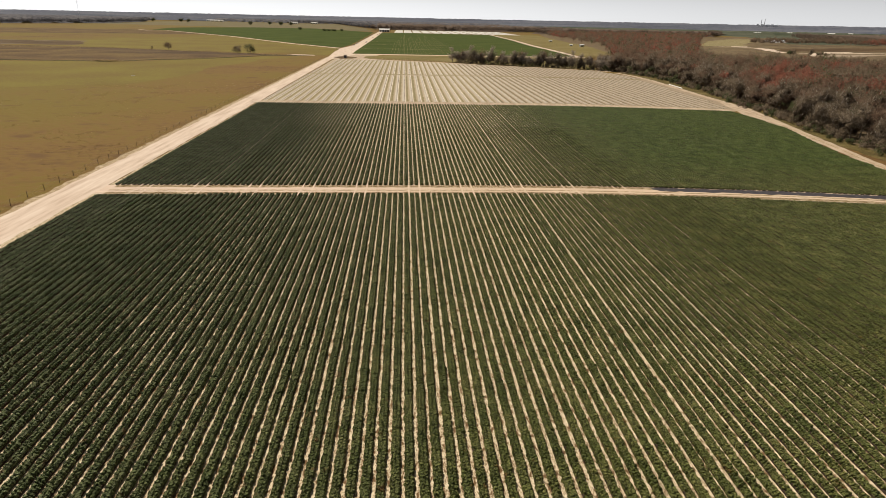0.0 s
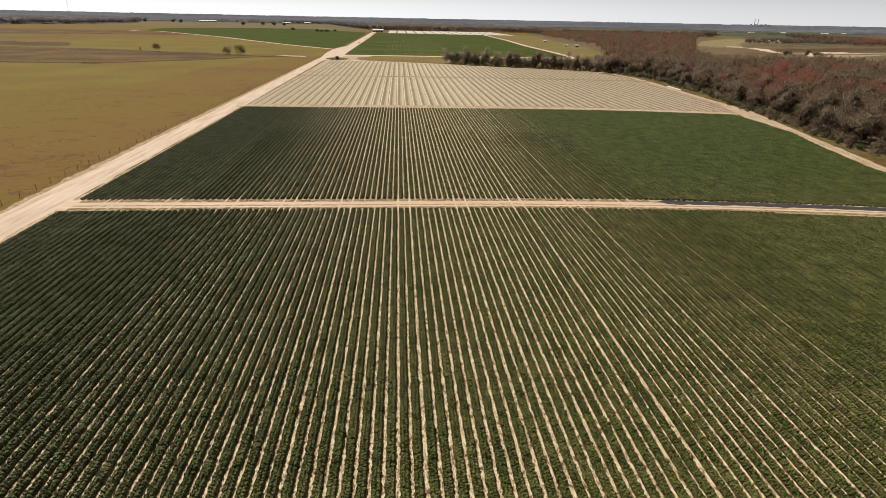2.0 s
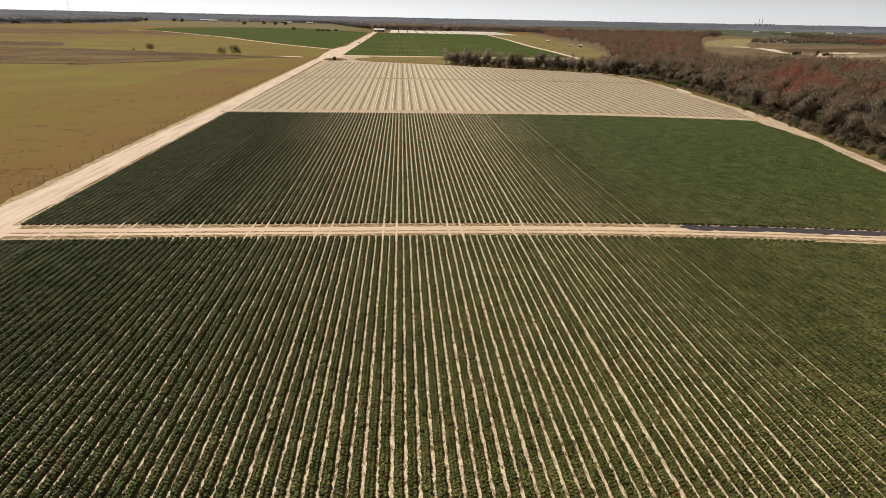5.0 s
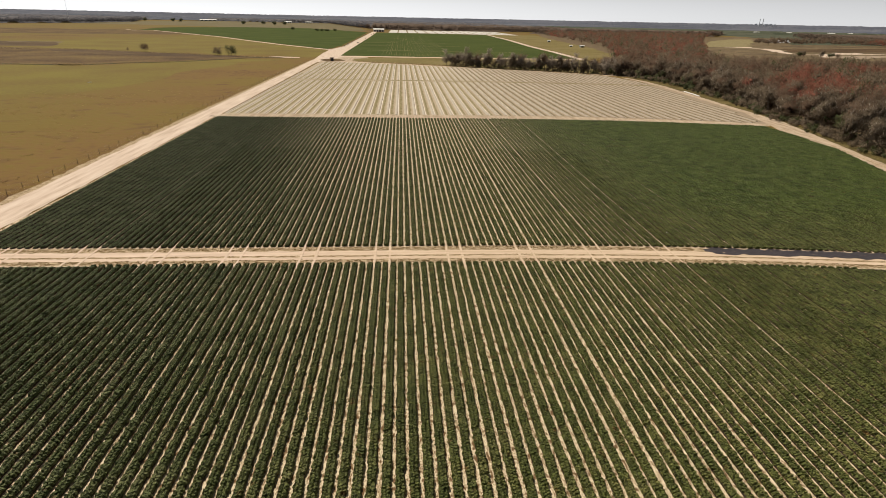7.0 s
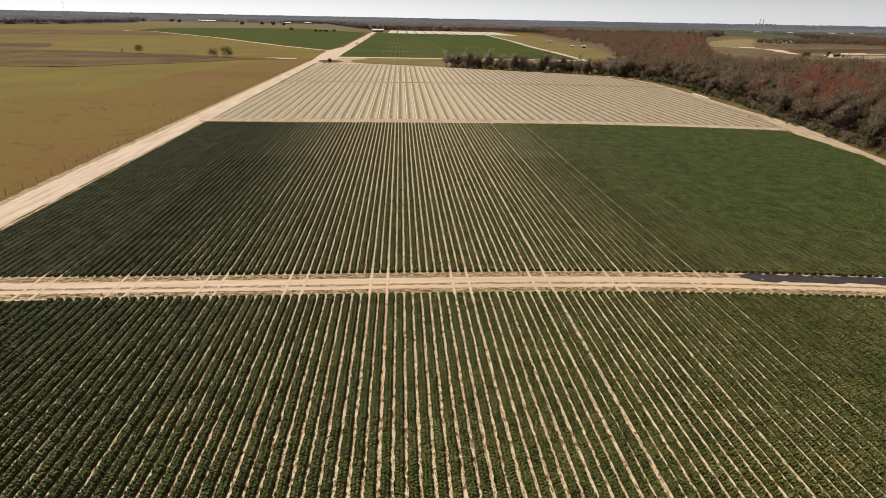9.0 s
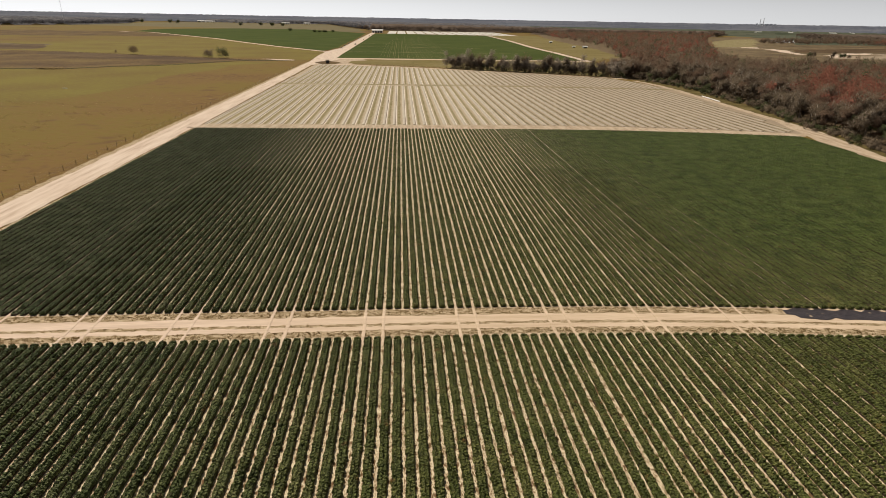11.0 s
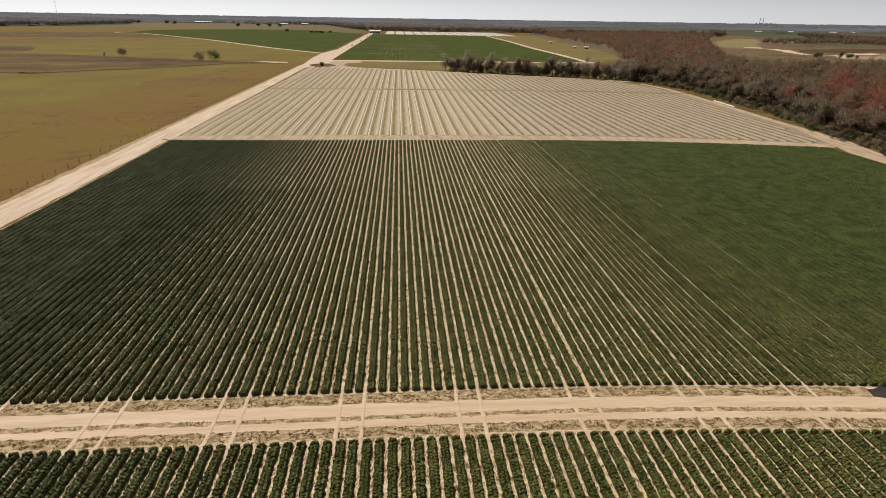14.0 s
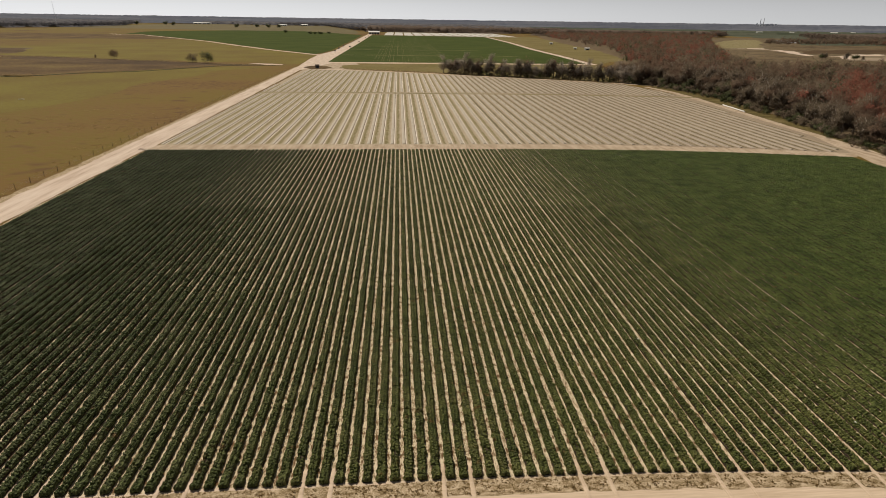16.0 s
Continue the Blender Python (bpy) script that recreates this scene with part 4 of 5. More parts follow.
WOODS = [(p[0] + 26, p[1]) for p in WOOD_EDGE] + [(190, 478), (225, 640), (265, 740), (308, 930), (330, 1150), (366, 1500), (440, 1850), (1000, 1900), (800, 1560), (529, 1039), (369, 726), (320, 612), (302, 547), (310, 515), (356, 550), (403, 530), (432, 430), (560, 60)]
sets = {"grey": [], "brown": [], "red": [], "green": []}
far_sets = {"grey": [], "brown": [], "red": [], "green": []}
y = 60.0
while y < 1900:
    step = 6.5 if y < 500 else 9.0 if y < 900 else 14.0
    x = 150.0
    while x < 1000:
        px, py = x + R.uniform(-.45, .45) * step, y + R.uniform(-.45, .45) * step
        if inside(px, py, WOODS):
            u = noise.noise((px * 0.012, py * 0.012, 1.7)) + R.uniform(-.35, .35)
            key = "red" if R.random() < (0.95 if red_zone(px, py) else 0.24 if py > 560 else 0.02) else "green" if R.random() < 0.07 else "brown" if u > 0 else "grey"
            (sets if math.hypot(px, py - 90) < 520 else far_sets)[key].append((px, py))
        x += step
    y += step
for key, mat, lab in (("grey", M_TWIG, "bare grey woodland hung with moss"), ("brown", M_TWIG_BROWN, "bare brown winter woodland"), ("red", M_TWIG_RED, "red maples budding in winter woodland"), ("green", M_BUSH, "scattered evergreens in winter woodland")):
    if sets[key]:
        wood_mass("woodland", sets[key], 12.5, 150, 0.9, 0.36, mat, lab, False, 0.1, 0 if key == "red" else 2)
    if far_sets[key]:
        wood_mass("distant_woodland", far_sets[key], 12.0, 72, 1.5, 0.7, mat, lab, False, 0.1, 0)

# far woods and groves towards the horizon
def scatter(poly, step, jitter=0.5):
    xs, ys = [p[0] for p in poly], [p[1] for p in poly]
    out = []
    y = min(ys)
    while y < max(ys):
        x = min(xs)
        while x < max(xs):
            p = (x + R.uniform(-jitter, jitter) * step, y + R.uniform(-jitter, jitter) * step)
            if inside(*p, poly):
                out.append(p)
            x += step
        y += step
    return out


def wood_canopy(name, poly, cell, height, mat, label):
    """The closed, lumpy crown roof of woods too far off to tell their trees apart."""
    g = np.random.default_rng(int(cell * 10))
    xs = np.arange(min(p[0] for p in poly), max(p[0] for p in poly), cell)
    ys = np.arange(min(p[1] for p in poly), max(p[1] for p in poly), cell)
    ins = np.array([[inside(x, y, poly) for x in xs] for y in ys])
    ok = np.pad(ins, 1)
    core = ok[:-2, 1:-1] & ok[2:, 1:-1] & ok[1:-1, :-2] & ok[1:-1, 2:] & ins
    X, Y = np.meshgrid(xs, ys)
    ok = np.pad(core, 1)
    deep = ok[:-2, 1:-1] & ok[2:, 1:-1] & ok[1:-1, :-2] & ok[1:-1, 2:] & core
    loose = np.where(deep, 0.4, 0.12) * cell
    X = X + g.uniform(-1, 1, X.shape) * loose
    Y = Y + g.uniform(-1, 1, X.shape) * loose
    Z = height * g.uniform(0.65, 1.3, X.shape) * np.where(deep, 1.0, np.where(core, 0.45, 0.0))
    n = len(xs)
    f = [(a, a + 1, a + n + 1, a + n) for j in range(len(ys) - 1) for i in range(n - 1) for a in (j * n + i,) if core[j:j + 2, i:i + 2].any() and ins[j:j + 2, i:i + 2].all()]
    me = mesh_of(name, np.stack([X, Y, Z], -1).reshape(-1, 3), f, mat)
    me.polygons.foreach_set("use_smooth", [True] * len(f))
    return tagged(new(name, me), label, "woods", "", "stuff")


wood_canopy("far_woods", [(-1900, 1620), (-1240, 2010), (-1150, 2350), (-1230, 2930), (-1480, 3600), (-1700, 4750), (-4600, 4750), (-4600, 2000)], 26, 15, M_FARWOOD_HAZE, "woods on the far plain, coloured grey-blue for haze")
wood_canopy("far_woods", [(-1250, 4060), (-700, 3800), (-430, 3850), (-130, 2330), (380, 2160), (640, 2330), (560, 2700), (700, 4750), (-1700, 4750)], 24, 15, M_FARWOOD_HAZE, "woods on the far plain, coloured grey-blue for haze")
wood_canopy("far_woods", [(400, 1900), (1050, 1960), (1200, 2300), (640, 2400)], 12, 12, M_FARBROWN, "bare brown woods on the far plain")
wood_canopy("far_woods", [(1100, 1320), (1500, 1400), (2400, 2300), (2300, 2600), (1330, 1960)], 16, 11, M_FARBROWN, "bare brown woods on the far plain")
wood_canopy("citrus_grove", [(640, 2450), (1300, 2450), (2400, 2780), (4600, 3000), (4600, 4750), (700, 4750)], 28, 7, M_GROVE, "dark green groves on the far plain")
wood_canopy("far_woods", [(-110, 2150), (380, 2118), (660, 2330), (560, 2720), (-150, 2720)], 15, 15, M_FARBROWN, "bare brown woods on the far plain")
clump = scatter([(690, 1168), (775, 1192), (860, 1192), (945, 1190), (1500, 1260), (1600, 1400), (1000, 1330), (770, 1270)], 12)
wood_mass("far_woods", clump[::2], 13, 44, 2.2, 1.0, M_TWIG_BROWN, "bare brown trees behind the clearing", False, 0.1, 2)
wood_mass("far_woods", clump[1::2], 13, 44, 2.2, 1.0, M_TWIG, "dark grey trees behind the clearing", False, 0.1, 2)
wood_mass("far_woods", scatter([(960, 1178), (1500, 1225), (1500, 1290), (980, 1230)], 11), 13, 40, 2.2, 1.0, M_TWIG_RED, "red maples behind the clearing", False)
for i in range(8):
    a, b = R.uniform(0.2, 0.65), R.uniform(-12, 12)
    plant_tree((6, 0, 6, 2)[i % 4], 505 + 90 * a + b, 790 - 60 * a + b, R.uniform(0.5, 0.8), "trees standing in the clearing")
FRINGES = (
    (M_FARWOOD_HAZE, "ragged edge of the far haze-coloured woods", ([(-1900, 1620), (-1240, 2010), (-1150, 2350), (-1230, 2930), (-1480, 3600)], [(-700, 3800), (-430, 3850), (-130, 2330)])),
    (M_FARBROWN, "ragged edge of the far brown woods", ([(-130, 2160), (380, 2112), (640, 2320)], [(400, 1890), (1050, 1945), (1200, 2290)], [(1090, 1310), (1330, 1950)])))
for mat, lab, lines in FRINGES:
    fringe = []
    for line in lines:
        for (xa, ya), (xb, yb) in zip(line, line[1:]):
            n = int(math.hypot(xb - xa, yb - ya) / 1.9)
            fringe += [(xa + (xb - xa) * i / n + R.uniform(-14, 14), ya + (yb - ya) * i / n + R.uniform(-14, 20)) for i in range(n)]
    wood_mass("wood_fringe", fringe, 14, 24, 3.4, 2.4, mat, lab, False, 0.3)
# low distant ridge of trees that closes the horizon, coloured with its haze
sky_line, faces = [], []
RISE = ((-520, 2, 3), (-430, 12, 5), (-330, 19, 5), (-220, 26, 5), (-110, 34, 4), (0, 41, 3), (60, 46, 2))
g = np.random.default_rng(21)
for i, a in enumerate(np.arange(-1.0, 1.0, 0.0016)):
    r = 4780 + 60 * noise.noise((a * 9, 0, 0))
    tall = 3.0 * noise.noise((a * 40, 2, 0)) + 2.0 * noise.noise((a * 220, 5, 0))
    for off, h, rough in RISE:
        d = r + off + g.uniform(-8, 8)
        sky_line.append((math.sin(a) * d, math.cos(a) * d, h + tall * h / 46 + rough * g.uniform(-0.25, 0.25)))
    if i:
        k = 7 * i
        faces += [(k - 7 + j, k + j, k + j + 1, k - 6 + j) for j in range(6)]
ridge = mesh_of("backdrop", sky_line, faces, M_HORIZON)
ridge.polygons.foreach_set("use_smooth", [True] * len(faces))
tagged(new("backdrop", ridge), "low line of woods closing the horizon, haze in its colour", "woods", "", "structure")

# single trees in the pasture
for x, y, h, s, mat, lab in ((-257, 671, 8.0, 4.6, M_TWIG_BROWN, "lone rounded bare tree by a ditch"), (-174, 636, 6.5, 5.0, M_TWIG, "broad low bare tree by a ditch"), (-159, 631, 9.0, 5.6, M_BUSH, "leafy dark tree by a ditch"), (-277, 676, 4.0, 1.3, M_TWIG_BROWN, "slender sapling by a ditch")):
    th = tree_thing("tree", tree_form(int(abs(x)), h, s, 13, int(110 * s * s), 0.55, 0.17, 0.04), mat, lab, "tree", "pasture trees")
    th.location = (x, y, 0)
for x, y, h in ((-1283, 3200, 16), (-1120, 3130, 16), (-1090, 3150, 15), (-675, 2720, 13), (-609, 2795, 13), (-560, 2790, 14), (-520, 2830, 13)):
    th = tree_thing("tree", tree_form(int(abs(x)) + 3, h, h * 0.8, 7, 420, 2.6, 1.2), M_BUSH, "broad dark oak standing in pasture", "tree", "pasture oaks")
    th.location = (x, y, 0)


for x, y, h in ((-330, 1935, 7), (-322, 1905, 6), (-318, 1880, 5), (-225, 1725, 7), (-214, 1735, 6), (-204, 1760, 6), (-196, 1730, 5), (-182, 1780, 6)):
    th = tree_thing("tree", tree_form(int(abs(x)) + 9, h * 0.75, h * 0.8, 8, 300, 1.4, 0.7), M_BUSH, "small dark evergreen standing in the crop field", "tree", "field trees")
    th.location = (x, y, 0)


# tufts along the ditches
def tufts(name, line, count, spread, height, mat, label):
    g = np.random.default_rng(count)
    pts = []
    for (xa, ya), (xb, yb) in zip(line, line[1:]):
        n = max(2, int(count * math.hypot(xb - xa, yb - ya) / 100))
        u = g.random(n)
        pts.append(np.stack([xa + (xb - xa) * u + g.normal(0, spread, n), ya + (yb - ya) * u + g.normal(0, spread, n), np.zeros(n)], -1))
    p = np.concatenate(pts)
    k = len(p)
    d = g.normal(0, 0.35, (k, 3))
    d[:, :2] *= 3.0
    d[:, 2] = 0.6
    s = g.normal(0, 1, (k, 3))
    s[:, 2] = 0
    s /= np.linalg.norm(s, axis=1)[:, None]
    h = height * (0.5 + g.random((k, 1)))
    v = np.stack([p - s * h * 0.3, p + s * h * 0.3, p + d * h], 1).reshape(-1, 3)
    return tagged(new(name, mesh_of(name, v, np.arange(3 * k).reshape(-1, 3), mat)), label, "grass", "", "stuff")


tufts("ditch_grass", DITCH_LOW, 1300, 0.9, 0.5, M_BUSH, "dark rushes along a pasture ditch")
tufts("ditch_grass", DITCH_UP, 900, 1.4, 0.7, M_WEED, "dry rushes along a pasture ditch")
tufts("ditch_grass", [(-248, 496), (-234, 498)], 3000, 1.6, 1.5, M_WEED, "tall yellow rushes at a bend of the ditch")
tufts("fence_weeds", [(-78, 20), (-78, 250), (-77, 420)], 700, 0.8, 0.2, M_WEED, "dry weeds along the wire fence")
def verge_clumps(name, f, lo, hi, x0, x1, per_metre, mat, label):
    """Trampled weeds on a verge: small upright clumps, thick in some stretches and thin in others."""
    g = np.random.default_rng(int(1000 + lo * 10))
    n = int((x1 - x0) * per_metre)
    x = g.uniform(x0, x1, n)
    y = np.array([f(a) for a in x]) + g.uniform(lo, hi, n)
    keep = np.array([noise.noise((a * 0.9, b * 2.6, 4.0)) + 0.5 * noise.noise((a * 3.0, b * 6.0, 9.0)) > -0.02 and abs((a - GAP0) / ROW % 10 - 2) > 0.16 and abs((a - GAP0) / ROW % 10 - 4) > 0.16 for a, b in zip(x, y)])
    c = np.repeat(np.c_[x, y, np.full(n, 0.02)][keep], 4, 0)
    k = len(c)
    c[:, :2] += g.normal(0, 0.05, (k, 2))
    d = g.normal(0, 1, (k, 3)) * (0.6, 0.6, 0) + (0, 0, 0.8)
    t = g.uniform(0, 6.28, k)
    s = np.stack([np.cos(t), np.sin(t), np.zeros(k)], -1)
    h = 0.095 * g.uniform(0.5, 1.5, (k, 1))
    v = np.stack([c - s * h * 0.5, c + s * h * 0.5, c + d * h], 1).reshape(-1, 3)
    tagged(new(name, mesh_of(name, v, np.arange(3 * k).reshape(-1, 3), mat)), label, "grass", "", "stuff")


def tussocks(name, x0, x1, y0, y1, count, mat, label):
    """Low uneven clumps of blades, gathered in patches over the pasture."""
    g = np.random.default_rng(count)
    p = np.stack([g.uniform(x0, x1, count), g.uniform(y0, y1, count)], -1)
    p = p[[noise.noise((a * 0.045, b * 0.045, 2.0)) + 0.6 * noise.noise((a * 0.2, b * 0.2, 7.0)) > 0.18 for a, b in p]]
    c = np.repeat(np.c_[p, np.full(len(p), -0.05)], 9, 0)
    k = len(c)
    c[:, :2] += g.normal(0, 0.28, (k, 2))
    d = g.normal(0, 1, (k, 3)) * (0.5, 0.5, 0) + (0, 0, 0.55)
    t = g.uniform(0, 6.28, k)
    s = np.stack([np.cos(t), np.sin(t), np.zeros(k)], -1)
    h = 0.2 * g.uniform(0.5, 1.3, (k, 1))
    v = np.stack([c - s * h * 0.8, c + s * h * 0.8, c + d * h], 1).reshape(-1, 3)
    tagged(new(name, mesh_of(name, v, np.arange(3 * k).reshape(-1, 3), mat)), label, "grass", "", "stuff")


tussocks("pasture_tussocks", -175, -80, 70, 330, 2600, M_TUSSOCK, "dull brown tussocks in the grazed pasture")
tussocks("pasture_tussocks", -175, -80, 60, 350, 1500, M_WEED, "straw-coloured tussocks in the grazed pasture")
verge_clumps("verge_weeds", f1_far, 0.4, 1.8, -64, 112, 40, M_TUSSOCK, "trampled brown weeds on the track verge")
verge_clumps("verge_weeds", f2_near, -2.1, -0.5, -64, 58, 40, M_TUSSOCK, "trampled brown weeds on the track verge")
verge_clumps("verge_weeds", f2_near, -4.7, -4.15, -64, 120, 10, M_WEED, "straw-coloured weeds between the wheel tracks")
tufts("hedge_grass", [(-30, 572), (8, 556), (42, 541), (108, 506), (160, 475)], 900, 2.5, 1.0, M_WEED, "tall dry grass under the hedge")

# ---- fence ----
fence = tagged(new("wire_fence"), "wire stock fence on weathered wooden posts", "fence")
post = mesh_of("post", *joined([tube(Vector((0, 0, -0.3)), Vector((0.02, 0, 1.3)), 0.06, 0.05, 6), ([(-0.03, 0, 1.3), (0.02, -0.05, 1.3), (0.07, 0, 1.3), (0.02, 0.05, 1.31)], [(0, 1, 2, 3)])]), M_WOODPOST)
y = 30.0
while y < 560:
    ob = part_of("post", post, fence, "", pose(-78 + R.uniform(-.12, .12) + max(0, y - 250) * 0.006, y, 0, R.uniform(-4, 4), R.uniform(-4, 4), R.uniform(0, 360)))
    y += 5.9 * R.choice((0.96, 1.0, 1.04))
for z in (0.35, 0.7, 1.0, 1.22):
    part_of("wire", mesh_of("wire", *joined([tube(Vector((-78, 30, z)), Vector((-78, 250, z)), 0.006, 0.006, 3), tube(Vector((-78, 250, z)), Vector((-76.2, 560, z)), 0.006, 0.006, 3)]), M_WIRE), fence)


# ---- far buildings ----
def shed(name, x, y, w, d, h, label, turn=0.0, bays=4, category="barn", group="far farm buildings"):
    """A low metal barn with a gable roof; dark panels paint the shade of open bays."""
    th = tagged(new(name), label, category, group)
    th.matrix_basis = pose(x, y, 0, 0, 0, turn)
    part_of("wall", mesh_of("wall", *box(-w / 2, -d / 2, 0, w / 2, d / 2, h * 0.7), M_WHITE), th)
    e = 0.8
    v = [(-w / 2 - e, -d / 2 - e, h * 0.7), (w / 2 + e, -d / 2 - e, h * 0.7), (w / 2 + e, d / 2 + e, h * 0.7), (-w / 2 - e, d / 2 + e, h * 0.7), (-w / 2 - e, 0, h), (w / 2 + e, 0, h)]
    part_of("roof", mesh_of("roof", v, [(0, 1, 5, 4), (2, 3, 4, 5), (3, 0, 4), (1, 2, 5), (0, 3, 2, 1)], M_WHITE), th, "white metal roof")
    bw = w / (bays * 1.5)
    for i in range(bays):
        cx = -w / 2 + w * (i + 0.5) / bays
        part_of("door", mesh_of("door", *box(cx - bw / 2, -d / 2 - 0.12, 0, cx + bw / 2, -d / 2 + 0.2, h * 0.5), M_DARK), th, "dark panel painted as the shade of an open bay")


shed("packing_shed", -58, 1800, 30, 16, 9, "white open-sided packing shed at the road end")
shed("barn", -1195, 3930, 104, 24, 9, "long white barn on the far plain")
shed("barn", -640, 3560, 45, 18, 9, "pale farm building on the far plain")
shed("barn", -545, 3720, 38, 18, 9, "pale farm building on the far plain")
shed("barn", -300, 3300, 16, 10, 8, "small white house on the far plain")

for x, y, w in ((1750, 2880, 30), (1990, 2990, 24), (2230, 3010, 36), (2420, 3120, 26), (760, 2610, 22), (830, 2660, 18)):
    shed("barn", x, y, w, 14, 10, "small pale farm building among far groves")

for x, y, w, h, a in ((291, 961, 7, 3.6, 20), (279, 980, 4, 2.6, -10), (292, 1178, 5, 3.2, 5)):
    shed("trailer", x, y, w, w * 0.5, h, "small white trailer parked in the far meadow", a, 1, "trailer", "trailers in the far meadow")

# power station on the skyline
station = tagged(new("power_station"), "distant power station with two tall chimneys", "power station")
station.matrix_basis = pose(2447, 3992, 0, 0, 0, -32)
for x, h in ((-9, 80), (11, 83)):
    part_of("chimney", mesh_of("chimney", *tube(Vector((x, 0, 0)), Vector((x, 0, h)), 2.6, 1.9, 10), M_GREY), station)
for x, w, h in ((-28, 12, 51), (0, 22, 50), (34, 22, 48.5), (60, 16, 50), (84, 14, 48)):
    part_of("boiler_house", mesh_of("boiler_house", *box(x - w / 2, 10, 0, x + w / 2, 34, h), M_GREY), station)

# lattice mast on the left skyline
mast = tagged(new("radio_mast"), "slender guyed lattice radio mast on the skyline", "mast")
mast.location = (-1208, 2350, 0)
legs = [Vector((math.cos(a) * 1.1, math.sin(a) * 1.1, 0)) for a in (0.3, 2.4, 4.5)]
H = 84
for p in legs:
    part_of("leg", mesh_of("leg", *tube(p, p * 0.6 + Vector((0, 0, H)), 0.12, 0.1, 4), M_GREY), mast)
part_of("bracing", mesh_of("bracing", *joined([tube(legs[i % 3] * (1 - 0.4 * k / 30) + Vector((0, 0, H * k / 30)), legs[(i + 1) % 3] * (1 - 0.4 * (k + 1) / 30) + Vector((0, 0, H * (k + 1) / 30)), 0.06, 0.06, 3) for k in range(30) for i in range(3)]), M_GREY), mast)

# parked farm trucks along the far road
def wheel_mesh():
    v, f = tube(Vector((-0.12, 0, 0)), Vector((0.12, 0, 0)), 0.38, 0.38, 12)
    return mesh_of("wheel", v, f + [tuple(range(12))[::-1], tuple(range(12, 24))], M_TYRE)


truck = tagged(new("pickup_truck"), "dark pickup truck parked beside the sand road", "truck", "trucks along the far road")
part_of("body", mesh_of("body", *joined([box(-0.95, -2.7, 0.45, 0.95, 2.7, 1.05), box(-0.95, -2.7, 1.05, -0.85, -0.6, 1.35), box(0.85, -2.7, 1.05, 0.95, -0.6, 1.35), box(-0.95, -2.72, 1.05, 0.95, -2.62, 1.35)]), M_PAINT), truck)
cv = [(-0.92, -0.7, 1.05), (0.92, -0.7, 1.05), (0.92, 1.3, 1.05), (-0.92, 1.3, 1.05), (-0.78, -0.5, 1.85), (0.78, -0.5, 1.85), (0.78, 0.7, 1.85), (-0.78, 0.7, 1.85)]
part_of("cab", mesh_of("cab", cv, [(4, 5, 6, 7), (0, 1, 5, 4), (1, 2, 6, 5), (2, 3, 7, 6), (3, 0, 4, 7)], M_PAINT), truck)
cab = [o for o in truck.children if o.name.startswith("cab")][0]
part_of("windscreen", mesh_of("windscreen", [(-0.80, 1.20, 1.16), (0.80, 1.20, 1.16), (0.70, 0.76, 1.77), (-0.70, 0.76, 1.77)], [(0, 1, 2, 3)], M_DARK), cab, "dark glass windscreen").location = (0, 0.015, 0.02)
part_of("rear_window", mesh_of("rear_window", [(-0.7, -0.66, 1.25), (0.7, -0.66, 1.25), (0.64, -0.55, 1.7), (-0.64, -0.55, 1.7)], [(3, 2, 1, 0)], M_DARK), cab, "dark glass rear window").location = (0, -0.02, 0)
WM = wheel_mesh()
rv, rf = tube(Vector((-0.13, 0, 0)), Vector((0.13, 0, 0)), 0.2, 0.2, 10)
RIM = mesh_of("rim", rv, rf + [tuple(range(10))[::-1], tuple(range(10, 20))], M_WIRE)
for a, b in ((-0.85, -1.7), (0.85, -1.7), (-0.85, 1.7), (0.85, 1.7)):
    wheel = part_of("wheel", WM, truck, "", pose(a, b, 0.38))
    part_of("rim", RIM, wheel, "grey steel rim")
PARK = ((-70, 854, 5), (-71, 915, 0), (-71.5, 990, 4), (-60, 968, -8), (-72, 1145, 3), (-73, 1228, 0), (-73.5, 1332, -5), (-60.5, 1180, 8), (-74, 1412, 0), (-61.5, 1420, 12), (-62, 1560, 4))
truck.matrix_basis = pose(PARK[0][0], PARK[0][1], 0.03, 0, 0, PARK[0][2])
for x, y, a in PARK[1:]:
    copy_thing(truck, pose(x, y, 0.03, 0, 0, a))

# irrigation pump house on the junction island
pump = tagged(new("pump_house"), "small dark pump house on the junction island", "shed")
pump.location = (-56, 580, 0)
part_of("wall", mesh_of("wall", *box(-1.3, -1.1, 0, 1.3, 1.1, 2.4), M_DARK), pump)
part_of("roof", mesh_of("roof", [(-1.6, -1.4, 2.4), (1.6, -1.4, 2.4), (1.6, 1.4, 2.4), (-1.6, 1.4, 2.4), (-1.6, 0, 3.1), (1.6, 0, 3.1)], [(0, 1, 5, 4), (2, 3, 4, 5), (3, 0, 4), (1, 2, 5), (0, 3, 2, 1)], M_WOODPOST), pump)

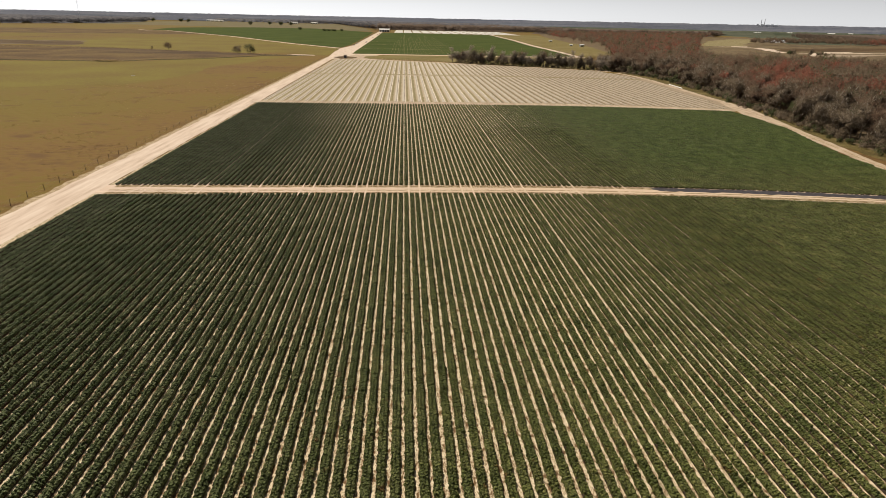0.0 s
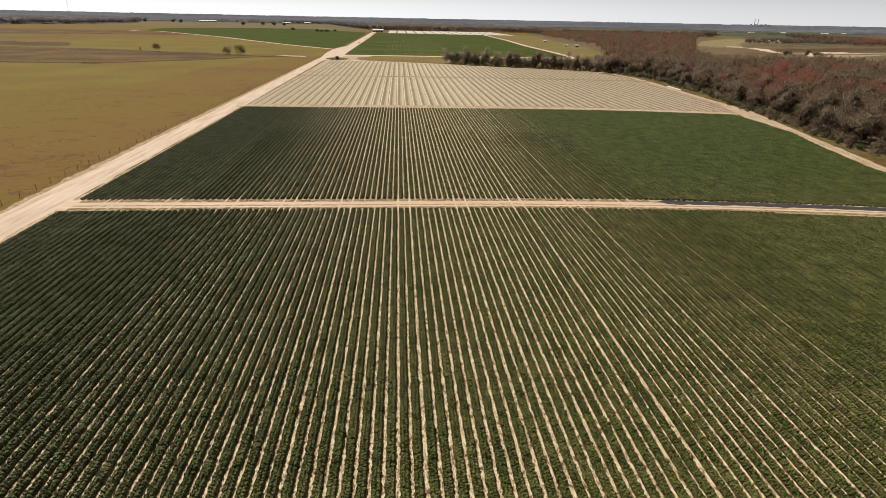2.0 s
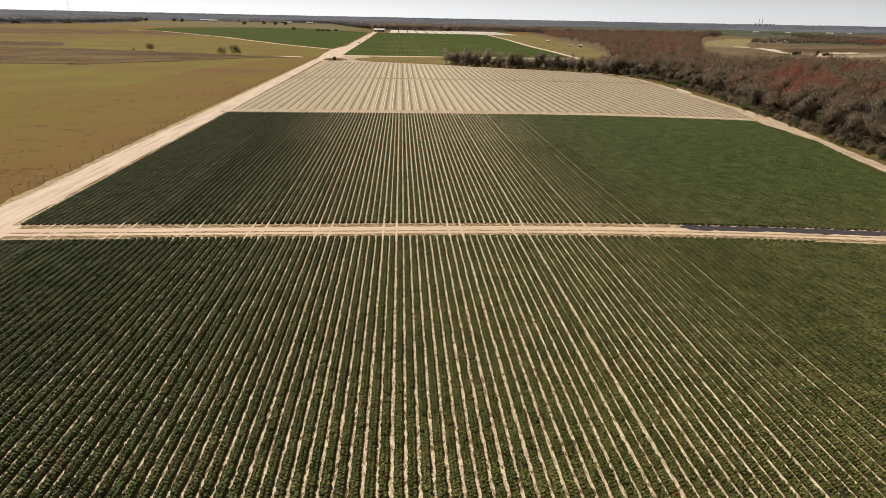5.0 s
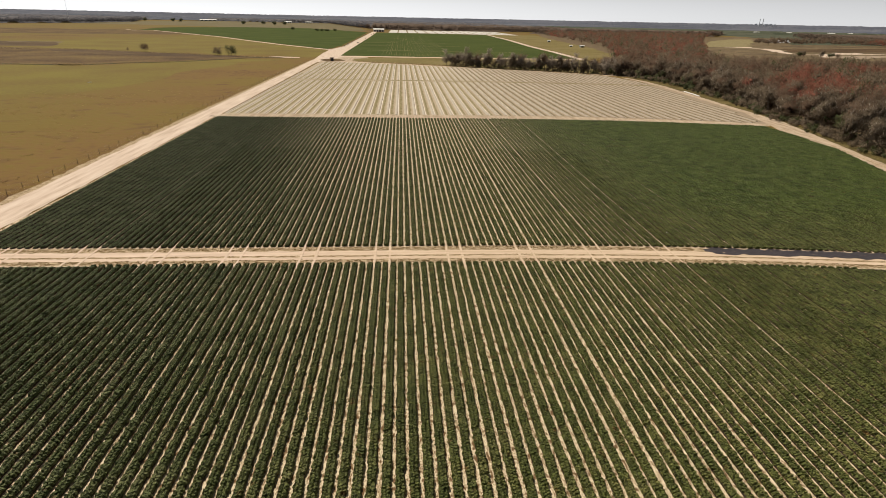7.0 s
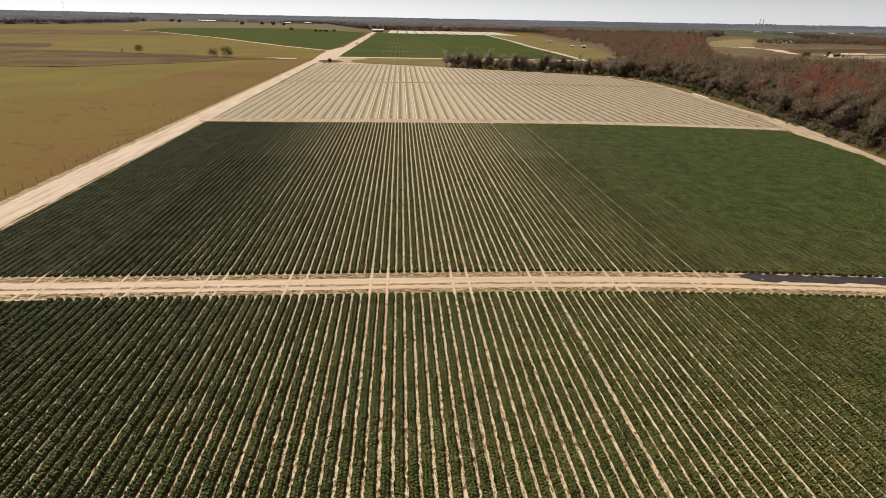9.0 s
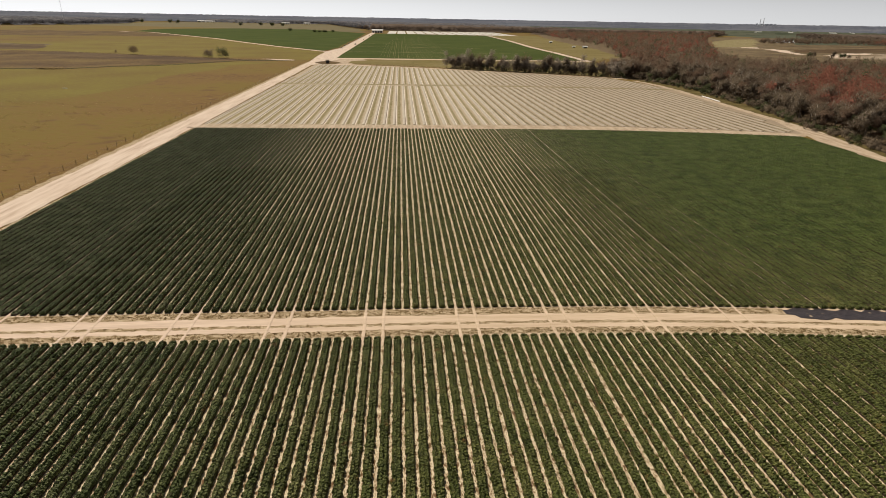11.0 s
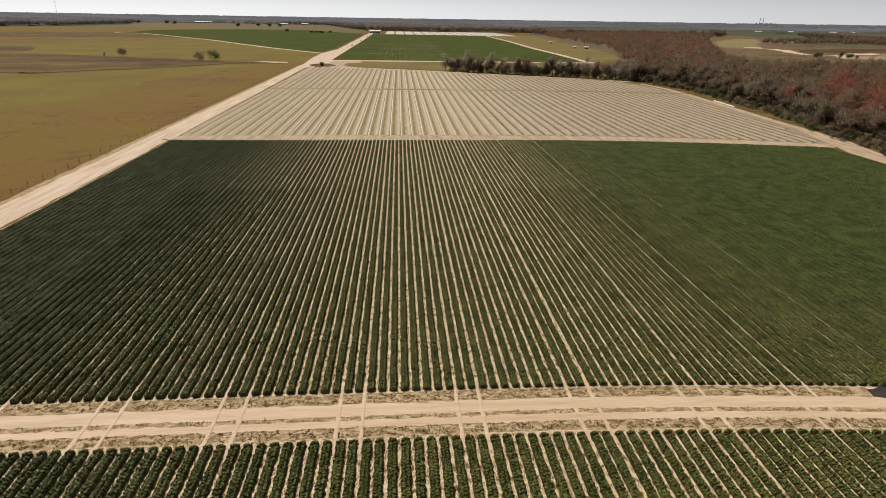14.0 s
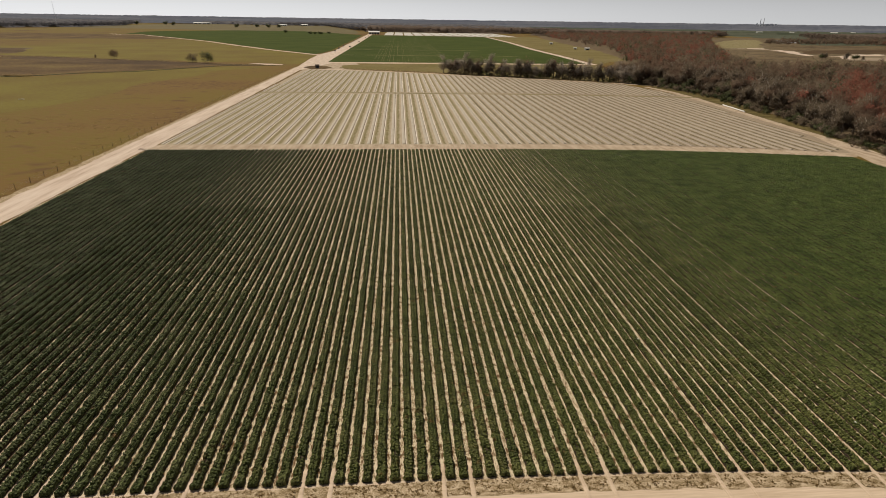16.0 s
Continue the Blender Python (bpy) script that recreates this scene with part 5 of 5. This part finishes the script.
# white pipe beside the wood track
pipe = tagged(new("irrigation_pipe", mesh_of("irrigation_pipe", *joined([tube(Vector((172.6, 367, 0.3)), Vector((171.8, 356, 0.3)), 0.28, 0.28, 8), tube(Vector((171.7, 355.6, 0.3)), Vector((170.6, 344.5, 0.3)), 0.28, 0.28, 8)]), M_PAPER)), "long white irrigation pipe lying beside the track", "pipe")
plank = tagged(new("plank", mesh_of("plank", *box(-170.6, 379.6, 0, -168.2, 380.2, 0.18), M_PAPER)), "white plank lying in the pasture", "plank")

# rubble at the field corner
for i in range(9):
    x, y, s = -66.6 + R.uniform(-1.6, 2.2), 265.6 + R.uniform(-1.3, 1.1), R.uniform(0.2, 0.5)
    g = np.random.default_rng(900 + i)
    bm = bmesh.new()
    bmesh.ops.create_icosphere(bm, subdivisions=1, radius=s)
    for q in bm.verts:
        q.co *= g.uniform(0.7, 1.15)
        q.co.z = max(-0.15 * s, q.co.z * 0.7) + s * 0.15
    me = bpy.data.meshes.new("rubble")
    bm.to_mesh(me)
    bm.free()
    me.materials.append(M_SAND)
    tagged(new("rubble", me), "pale lump of broken concrete at the field corner", "rubble", "rubble at the field corner").location = (x, y, 0)

# white scraps among the rows
scrap = mesh_of("scrap", [(-0.18, -0.1, 0.02), (0.15, -0.14, 0.05), (0.2, 0.12, 0.1), (-0.12, 0.16, 0.04), (0.0, 0.0, 0.16)], [(0, 1, 4), (1, 2, 4), (2, 3, 4), (3, 0, 4), (0, 3, 2, 1)], M_PAPER)
SCRAPS = [(-5.9, 47.7, 1.0), (17.2, 41.7, 0.6), (65.3, 157.5, 0.6), (56.3, 132.9, 0.7), (40.7, 149.8, 0.6)]
SCRAPS += [(R.uniform(-50, 70), R.uniform(40, 118), R.uniform(0.2, 0.4)) for _ in range(22)] + [(R.uniform(-50, 90), R.uniform(132, 210), R.uniform(0.25, 0.5)) for _ in range(26)]
for x, y, s in SCRAPS:
    ob = tagged(new("scrap", scrap), "crumpled scrap of white plastic on the leaves", "litter", "white scraps in the field")
    ob.matrix_basis = Matrix.Translation((GAP0 + ROW * (math.floor((x - GAP0) / ROW) + 0.5) + 0.1, y, 0.3)) @ pose(0, 0, 0, 0, 0, R.uniform(0, 360)) @ Matrix.Diagonal((s, s, s, 1))
